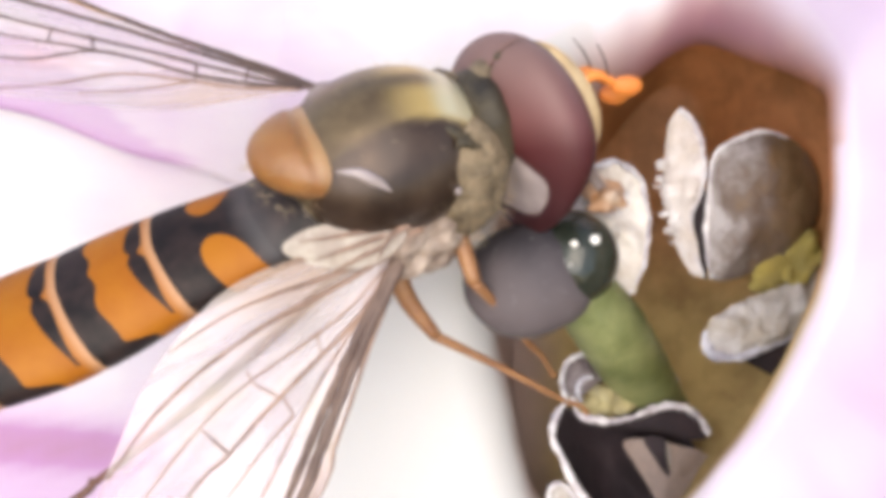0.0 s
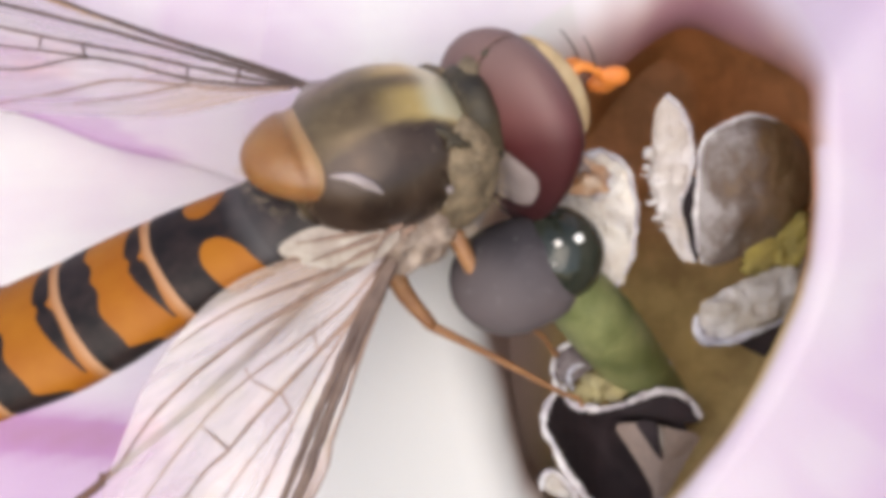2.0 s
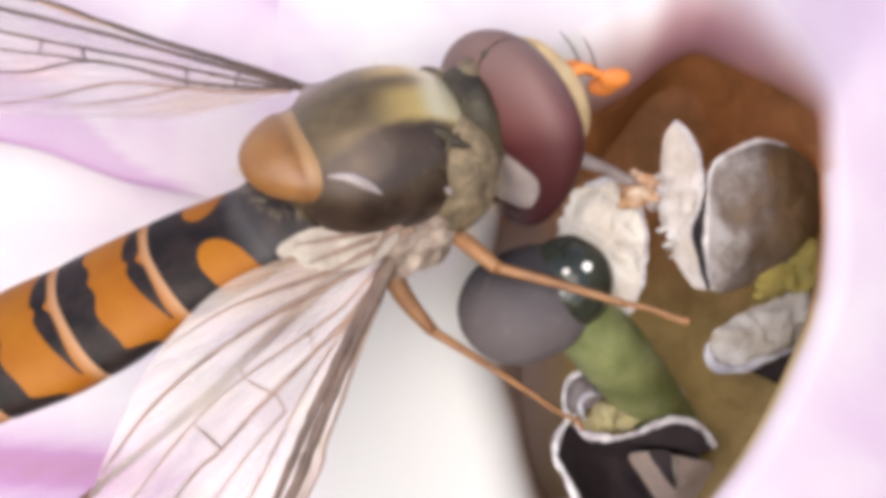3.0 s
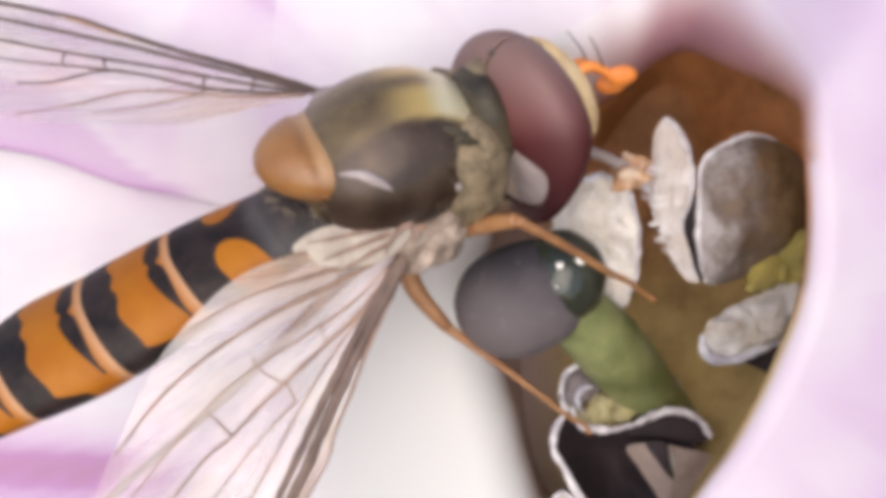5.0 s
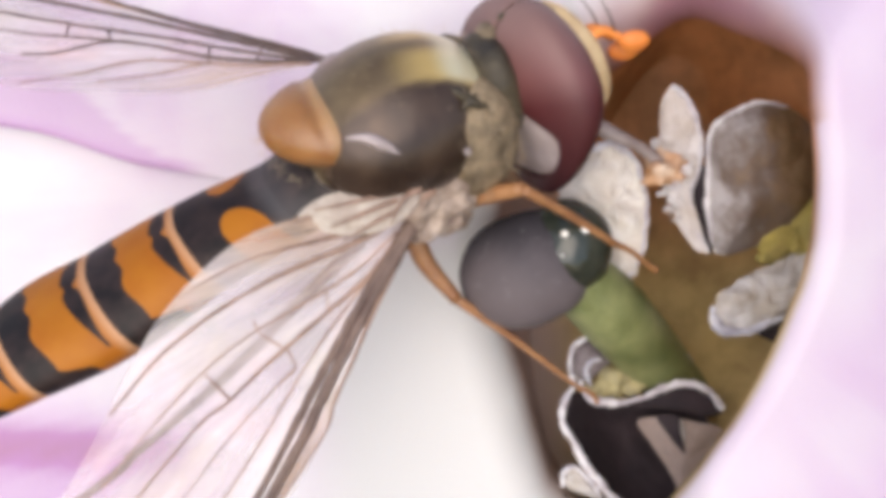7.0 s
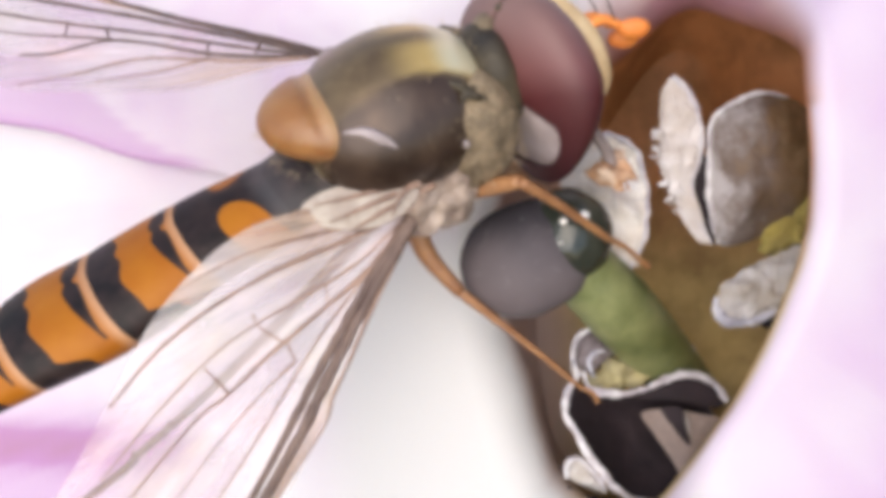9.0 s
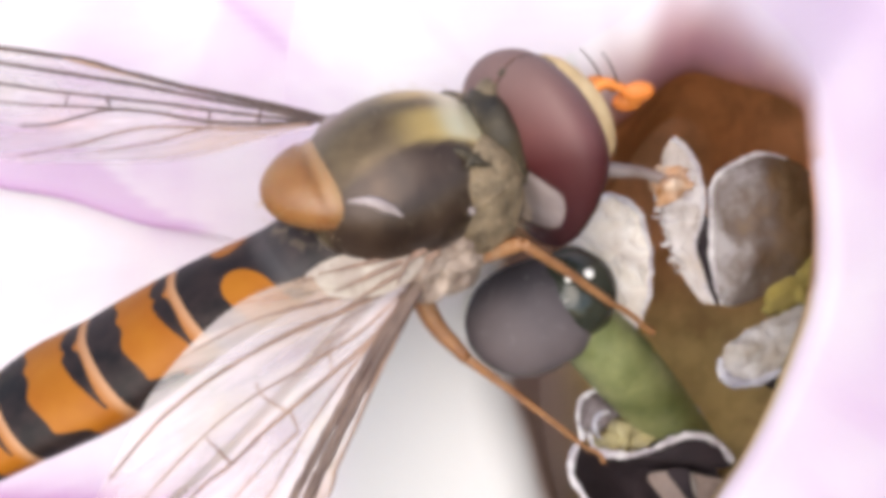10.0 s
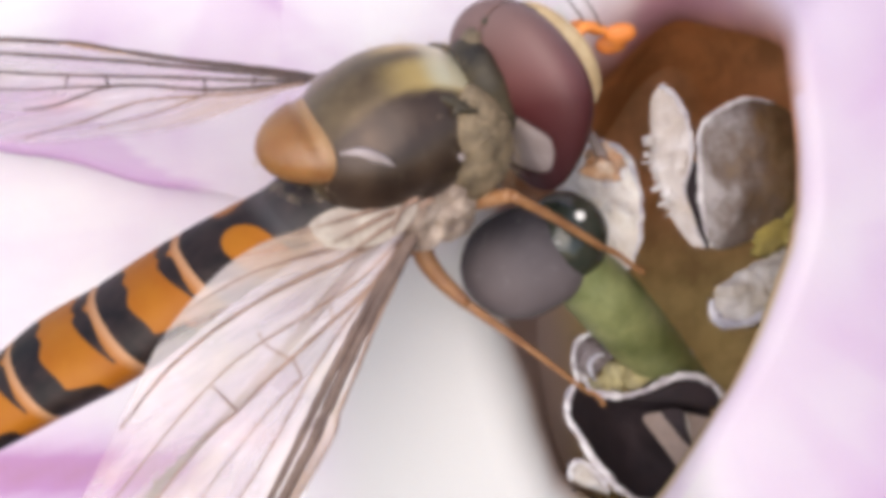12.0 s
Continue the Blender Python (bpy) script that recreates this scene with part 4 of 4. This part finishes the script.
        vein([(0.12, 0.0), (0.85, 0.02), (1.58, 0.20), (2.33, 0.40), (2.95, 0.53), (3.43, 0.66), (5.2, 0.80)], 0.032, 0.014, PALEVEIN)
        vein([(0.12, 0.07), (0.72, 0.39), (1.45, 0.84), (2.26, 1.21), (2.96, 1.41), (3.74, 1.48)], 0.034, 0.014, PALEVEIN)
        vein([(0.15, 0.14), (0.68, 0.54), (1.25, 1.02), (1.75, 1.36), (2.3, 1.62)], 0.036, 0.010, PALEVEIN)
        vein([(0.14, 0.2), (0.42, 0.58), (0.75, 0.95), (1.25, 1.36)], 0.045, 0.012, PALEVEIN)
        vein([(0.12, 0.22), (0.26, 0.55), (0.45, 0.80)], 0.050, 0.014, PALEVEIN)
        vein([(0.3, 0.04), (0.9, 0.17), (1.5, 0.42), (2.0, 0.66), (2.6, 0.88), (3.4, 1.02), (4.4, 1.1)], 0.020, 0.012, PALEVEIN)
        vein([(2.21, 0.12), (2.7, 0.22), (3.4, 0.30), (4.4, 0.34)], 0.016, 0.010, PALEVEIN)
        vein([(2.05, 0.80), (2.12, 0.66), (2.11, 0.35)], 0.015, 0.011, PALEVEIN)
        vein([(1.30, 0.34), (1.50, 0.17)], 0.014, 0.011, PALEVEIN)
        vein([(2.08, 0.33), (2.21, 0.12)], 0.015, 0.011, PALEVEIN)
        vein([(2.9, 0.52), (2.82, 0.92)], 0.016, 0.012, PALEVEIN)
    else:
        vein([(-0.30, 0.02), (0.02, 0.0), (0.56, -0.09), (1.23, -0.18), (2.08, -0.27), (3.17, -0.42), (3.93, -0.53), (5.4, -0.5)], 0.052, 0.040)
        vein([(-0.25, 0.06), (0.02, 0.08), (0.73, 0.03), (1.62, -0.02), (2.80, -0.09), (3.98, -0.10), (5.4, -0.1)], 0.046, 0.030)
        vein([(0.04, 0.12), (0.69, 0.24), (1.34, 0.31), (2.10, 0.35), (3.09, 0.44), (4.04, 0.49), (5.4, 0.5)], 0.030, 0.020)
        vein([(0.06, 0.15), (0.67, 0.42), (1.28, 0.56), (2.05, 0.56), (2.62, 0.66), (3.14, 1.05), (3.51, 1.20)], 0.032, 0.016)
        vein([(0.05, 0.18), (0.68, 0.54), (1.21, 0.67), (2.01, 0.86), (2.56, 1.42), (2.94, 1.95)], 0.028, 0.012, PALEVEIN)
        vein([(2.05, 0.56), (2.9, 0.66), (3.8, 0.80), (5.0, 0.85)], 0.022, 0.014)
        vein([(1.21, 0.67), (1.7, 1.05), (2.2, 1.5)], 0.018, 0.010, PALEVEIN)
        vein([(3.32, 0.44), (3.20, 0.68)], 0.018, 0.015)
        vein([(1.37, 0.31), (1.16, 0.66)], 0.020, 0.016)
        vein([(2.76, 0.42), (2.55, 0.66)], 0.022, 0.018)
        vein([(0.80, 0.03), (0.66, 0.40)], 0.019, 0.015)
    q = [Vector(at(a, b, 0.012)) - root for a, b in (((2.05, -0.40), (2.6, -0.50), (3.4, -0.57), (4.3, -0.54), (3.6, -0.46), (2.7, -0.38)) if mirror > 0 else ((2.2, -0.33), (2.8, -0.41), (3.5, -0.51), (4.3, -0.56), (3.9, -0.46), (3.0, -0.34)))]
    leaf("wing_spot", q, 0.01, 0.01, SPOT, wing, "tan spot on the wing's front edge", lift=tuple(nrm))
    return wing


def build_wings():
    near = build_wing((-0.48, 0.01, 1.75), Vector((-0.45, -0.85, 0.25)), Vector((-0.85, 0.45, 0.1)), 1)
    far = build_wing((-1.59, 1.96, 0.9), Vector((-0.90, 0.33, -0.25)), Vector((-0.25, -0.52, 0.75)), -1)
    # the pale lobe folded at the root of the near wing
    q = [to_fly(p) for p in ((-0.40, 0.17, 2.10), (-0.80, 0.27, 2.12), (-1.40, 0.25, 2.08), (-1.76, 0.06, 2.02), (-1.68, -0.10, 2.00), (-1.20, -0.22, 2.04), (-0.70, -0.14, 2.08))]
    leaf("wing_lobe", q, 0.10, 0.02, LOBE, FLY, "pale tan lobe at the wing root", lift=UPF, wobble=0.04, per_mm=2.0)
    q = [to_fly(p) for p in ((-0.31, 0.33, 2.00), (-0.77, 0.27, 2.06), (-1.24, 0.14, 2.06), (-1.18, -0.04, 2.03), (-0.77, -0.11, 2.05), (-0.39, -0.01, 2.00))]
    leaf("wing_scale", q, 0.08, 0.04, WING_SCALE, FLY, "tan folded scale under the wing root", lift=UPF, wobble=0.06, per_mm=2.0)
    for a, b, c in (((-0.25, 0.35, 1.95), (-0.92, 0.18, 2.15), (-1.58, 0.08, 2.10)), ((-0.23, 0.31, 1.95), (-0.86, 0.07, 2.15), (-1.42, -0.13, 2.10)),
                    ((-0.23, 0.23, 1.95), (-0.80, -0.04, 2.12), (-1.27, -0.29, 2.10)), ((-0.39, 0.27, 2.10), (-0.58, 0.13, 2.18), (-0.72, -0.13, 2.20))):
        part("wing_rib", *tube([to_fly(a), to_fly(b), to_fly(c)], [0.045, 0.03, 0.008], 8, 10, wobble=0.4), PALEVEIN, FLY, "brown folded rib at the wing root")
    return near, far


def wing_at(root, degrees):
    """A wing swung about its root, across the line of sight."""
    return Matrix.Translation(root) @ Matrix.Rotation(radians(degrees), 4, Vector((FWD.z, -RIGHT.z, UP.z)))


def mouth_at(x, y, z):
    return limb_pose((x, y, z), hp(0.24, 0.0, -0.50))


def limb_pose(a, b):
    """A pose in the insect's space at a, whose x axis points to b (both in millimetres)."""
    q = (Vector(b) - Vector(a)).to_track_quat('X', 'Z')
    return Matrix.Translation(Vector(a) * MM) @ q.to_matrix().to_4x4()


KNEE = (-0.21, -1.07, -1.99)
COXA = (0.40, -0.66, -0.95)


def shin_at(x, y, z):
    return limb_pose(KNEE, (x, y, z))


def bar(name, length, r0, r1, r2, mat, label):
    """A limb piece along its own x axis."""
    return part(name, *tube([(0, 0, 0), (length * 0.45, 0, 0.02), (length, 0, 0)], [r0, r1, r2], 8, 14), mat, FLY, label)


def build_legs():
    part("middle_thigh", *tube([(-0.40, -0.5, -1.0), (-0.40, -0.75, -1.5), KNEE], [0.14, 0.12, 0.08], 6, 14), LEG, FLY, "amber thigh of the middle leg")
    shin = bar("middle_shin", 2.05, 0.065, 0.045, 0.03, LEG, "amber shin of the middle leg")
    part("foot", *tube([(2.0, 0, 0), (2.2, 0.02, 0.03), (2.35, 0, -0.02)], [0.032, 0.03, 0.035], 5, 10), LEG, shin)
    thigh = bar("fore_thigh", 1.1, 0.085, 0.11, 0.10, LEG, "amber thigh of the foreleg")
    fore = bar("fore_shin", 1.55, 0.07, 0.055, 0.045, LEG, "amber shin of the foreleg")
    part("foot", *tube([(1.5, 0, 0), (1.8, 0.01, 0.02), (2.1, 0, -0.01), (2.3, 0.02, -0.03)], [0.042, 0.036, 0.034, 0.05], 5, 10), LEG, fore)
    # hind legs: the near one under the wing, the far one behind the abdomen
    near = [to_fly(p) for p in ((-0.94, -0.09, 1.35), (-1.73, -0.78, 1.30), (-2.81, -1.75, 1.20), (-4.16, -2.80, 1.10))]
    hind = part("hind_thigh", *tube([tuple(p) for p in near], [0.08, 0.075, 0.06, 0.045], 8, 12), HIND, FLY, "reddish brown thigh of the hind leg")
    part("hind_shin", *tube([tuple(to_fly(p)) for p in ((-4.12, -2.71, 1.10), (-4.22, -2.87, 1.10), (-4.99, -3.38, 1.00), (-6.10, -4.04, 0.90))], [0.05, 0.055, 0.05, 0.04], 6, 12), HIND, hind, "dark brown shin of the hind leg")
    far = bar("hind_shin", 2.2, 0.035, 0.045, 0.03, HIND, "dark brown shin of the far hind leg")
    return shin, thigh, fore, far


def build_mouth():
    """Mouthparts along their own x axis, from the pad back into the head."""
    tubev = tube([(0.10, 0, 0), (0.45, 0, 0.06), (0.9, 0, 0.02), (1.5, 0, 0)], [0.075, 0.07, 0.10, 0.16], 8, 14)
    mouth = part("proboscis", *tubev, ROSTRUM, FLY, "grey proboscis")
    for s in (-1, 1):
        part("mouth_pad", *blob((0.0, s * 0.09, 0), (0.24, 0.12, 0.20), [(1, s * 0.3, 0), (-s * 0.3, 1, 0), (0, 0, 1)], 40, 28, 0.16, 4), LABELLUM, mouth, "orange spongy mouth pad")
    fr = []
    for k in range(14):
        w = k / 14 * math.tau
        fr.append(tube([(-0.12, 0.12 * math.cos(w), 0.14 * math.sin(w)), (-0.24, 0.2 * math.cos(w), 0.2 * math.sin(w))], [0.02, 0.008], 3, 5))
    part("fringe", *join(*fr), ANTHER_RIM, mouth, "pale fringe dusted with pollen")
    return mouth


build_thorax()
build_head()
ABDOMEN = build_abdomen()
NEAR_WING, FAR_WING = build_wings()
NEAR_ROOT, FAR_ROOT = NEAR_WING.location.copy(), FAR_WING.location.copy()
SHIN, THIGH, FORE, FAR_SHIN = build_legs()
MOUTH_PARTS = build_mouth()


def motions():
    walk(FLY, [
    (0.0, fly_at(0.000, 0.000, 0.000, 0.00, 0.00, 0.00)),
    (0.5, fly_at(0.079, 0.148, -0.110, -0.35, 0.49, -1.37)),
    (1.0, fly_at(0.083, 0.150, -0.176, -0.62, 0.72, -1.02)),
    (1.5, fly_at(0.088, 0.135, -0.234, -0.74, 0.48, -0.26)),
    (2.0, fly_at(0.120, 0.095, -0.290, -0.65, 1.30, 0.20)),
    (2.5, fly_at(0.020, 0.320, -0.264, 0.18, 1.28, 0.12)),
    (3.0, fly_at(0.059, 0.422, -0.270, -0.75, 1.68, -0.45)),
    (5.0, fly_at(0.251, 0.406, -0.285, -1.68, 0.21, -0.34)),
    (5.5, fly_at(0.304, 0.411, -0.248, -2.21, 0.71, -0.98)),
    (6.0, fly_at(0.383, 0.453, -0.167, -1.72, 0.63, -1.25)),
    (6.5, fly_at(0.400, 0.433, -0.136, -1.99, 0.93, -1.49)),
    (7.0, fly_at(0.338, 0.410, -0.161, -2.64, 0.60, -0.60)),
    (8.8, fly_at(0.361, 0.348, 0.059, -0.87, 0.75, -0.10)),
    (9.0, fly_at(0.361, 0.348, 0.059, -0.87, 0.75, -0.10)),
    (9.5, fly_at(0.328, 0.247, 0.196, 0.21, 0.95, 0.19)),
    (10.0, fly_at(0.361, 0.238, 0.309, 1.35, 0.64, 0.17)),
    (10.5, fly_at(0.365, 0.178, 0.362, 2.05, 0.37, 0.48)),
    (11.0, fly_at(0.375, 0.178, 0.367, 2.41, -0.15, 0.69)),
    (11.5, fly_at(0.381, 0.160, 0.336, 2.21, -0.63, 1.17)),
    (12.0, fly_at(0.329, 0.172, 0.334, 1.81, -0.53, 1.82)),
    ])
    walk(ABDOMEN, [(0.0, abdomen_at(5, 2.5)), (1.0, abdomen_at(5, 3.8)), (2.0, abdomen_at(4, 3.0)), (2.5, abdomen_at(4, 3.6)), (3.0, abdomen_at(3, 3.2)), (5.0, abdomen_at(0, 4.0)),
                   (6.5, abdomen_at(0, 4.4)), (7.0, abdomen_at(-1, 4.8)), (9.0, abdomen_at(-6, 3.8)), (9.5, abdomen_at(-6, 3.2)), (10.5, abdomen_at(-5, 2.6)), (12.0, abdomen_at(-9, 2.4))])
    walk(NEAR_WING, [(t, wing_at(NEAR_ROOT, a)) for t, a in ((0, -1), (2.5, -3), (5, -6), (6, -7), (7, -8), (9.5, -9.5), (10.5, -10.5), (12, -11))])
    walk(FAR_WING, [(t, wing_at(FAR_ROOT, a)) for t, a in ((0, 3), (2.5, 4), (6, 4), (9.5, 4.5), (10.5, 5), (12, 6.5))])
    hip = to_fly((-4.20, -0.35, 0.80))
    out, tucked = limb_pose(hip, to_fly((-5.90, -0.52, 0.90))), limb_pose(hip, to_fly((-5.64, -1.52, 0.50)))
    walk(FAR_SHIN, [(0.0, out), (2.3, out), (2.9, tucked), (12.0, tucked)])
    walk(MOUTH_PARTS, [
        (0.0, mouth_at(2.40, -0.25, -1.52)),
        (0.5, mouth_at(2.68, -0.31, -1.51)),
        (1.0, mouth_at(2.39, -0.34, -1.55)),
        (1.5, mouth_at(2.85, -0.10, -1.18)),
        (2.0, mouth_at(2.30, -0.33, -1.35)),
        (2.5, mouth_at(1.83, -0.20, -1.38)),
        (3.0, mouth_at(2.81, -0.63, -1.47)),
        (5.0, mouth_at(2.65, -0.54, -1.22)),
        (5.5, mouth_at(2.48, -0.51, -1.33)),
        (6.0, mouth_at(2.50, -0.49, -1.55)),
        (6.5, mouth_at(2.46, -0.57, -1.68)),
        (7.0, mouth_at(2.79, -0.66, -1.66)),
        (9.0, mouth_at(2.12, -0.57, -1.64)),
        (9.5, mouth_at(2.71, -0.54, -1.56)),
        (10.0, mouth_at(2.96, -0.31, -1.43)),
        (10.5, mouth_at(2.80, -0.48, -1.67)),
        (11.0, mouth_at(2.56, -0.41, -1.66)),
        (11.5, mouth_at(2.93, -0.52, -1.69)),
        (12.0, mouth_at(2.14, -0.34, -1.62)),
    ])
    walk(SHIN, [
        (0.0, shin_at(1.11, -1.59, -3.39)),
        (0.5, shin_at(1.14, -1.63, -3.43)),
        (1.0, shin_at(1.12, -1.67, -3.41)),
        (1.5, shin_at(1.06, -1.70, -3.37)),
        (2.0, shin_at(1.00, -1.71, -3.33)),
        (2.5, shin_at(1.01, -1.92, -3.43)),
        (3.0, shin_at(1.01, -1.99, -3.45)),
        (5.0, shin_at(0.77, -1.92, -3.38)),
        (5.5, shin_at(0.79, -1.80, -3.45)),
        (6.0, shin_at(0.76, -1.77, -3.51)),
        (6.5, shin_at(0.78, -1.73, -3.51)),
        (7.0, shin_at(0.77, -1.72, -3.50)),
        (9.0, shin_at(0.66, -1.76, -3.51)),
        (9.5, shin_at(0.72, -1.67, -3.42)),
        (10.0, shin_at(0.68, -1.68, -3.57)),
        (10.5, shin_at(0.66, -1.65, -3.50)),
        (11.0, shin_at(0.60, -1.68, -3.55)),
        (11.5, shin_at(0.57, -1.69, -3.52)),
        (12.0, shin_at(0.59, -1.67, -3.54)),
    ])
    walk(FORE, [
        (0.0, limb_pose((0.38, -1.08, -1.33), (1.18, -1.06, -3.49))),
        (2.1, limb_pose((0.46, -1.03, -1.40), (1.28, -1.05, -3.55))),
        (2.5, limb_pose((0.46, -1.59, -1.58), (1.02, -2.97, -3.33))),
        (3.0, limb_pose((0.71, -1.28, -1.13), (2.55, -2.41, -1.96))),
        (5.0, limb_pose((0.93, -1.29, -0.51), (2.29, -1.65, -2.33))),
        (5.5, limb_pose((0.95, -1.20, -0.57), (2.29, -1.50, -2.40))),
        (6.0, limb_pose((0.91, -1.12, -0.66), (2.20, -1.43, -2.54))),
        (6.5, limb_pose((0.90, -1.10, -0.67), (2.19, -1.37, -2.58))),
        (7.0, limb_pose((0.90, -1.13, -0.67), (2.22, -1.37, -2.53))),
        (9.0, limb_pose((0.86, -1.14, -0.66), (2.06, -1.32, -2.60))),
        (9.5, limb_pose((0.77, -1.06, -0.71), (2.00, -1.27, -2.66))),
        (10.0, limb_pose((0.86, -0.98, -0.73), (2.04, -1.30, -2.70))),
        (10.5, limb_pose((0.88, -0.98, -0.73), (2.03, -1.35, -2.68))),
        (11.0, limb_pose((0.86, -0.99, -0.72), (1.98, -1.33, -2.70))),
        (11.5, limb_pose((0.82, -1.03, -0.71), (1.98, -1.29, -2.69))),
        (12.0, limb_pose((0.79, -1.06, -0.75), (1.97, -1.23, -2.73))),
    ])
    walk(THIGH, [
        (0.0, limb_pose((0.38, -1.08, -1.33), COXA)),
        (2.1, limb_pose((0.46, -1.03, -1.40), COXA)),
        (2.5, limb_pose((0.46, -1.59, -1.58), COXA)),
        (3.0, limb_pose((0.71, -1.28, -1.13), COXA)),
        (5.0, limb_pose((0.93, -1.29, -0.51), COXA)),
        (5.5, limb_pose((0.95, -1.20, -0.57), COXA)),
        (6.0, limb_pose((0.91, -1.12, -0.66), COXA)),
        (6.5, limb_pose((0.90, -1.10, -0.67), COXA)),
        (7.0, limb_pose((0.90, -1.13, -0.67), COXA)),
        (9.0, limb_pose((0.86, -1.14, -0.66), COXA)),
        (9.5, limb_pose((0.77, -1.06, -0.71), COXA)),
        (10.0, limb_pose((0.86, -0.98, -0.73), COXA)),
        (10.5, limb_pose((0.88, -0.98, -0.73), COXA)),
        (11.0, limb_pose((0.86, -0.99, -0.72), COXA)),
        (11.5, limb_pose((0.82, -1.03, -0.71), COXA)),
        (12.0, limb_pose((0.79, -1.06, -0.75), COXA)),
    ])


motions()
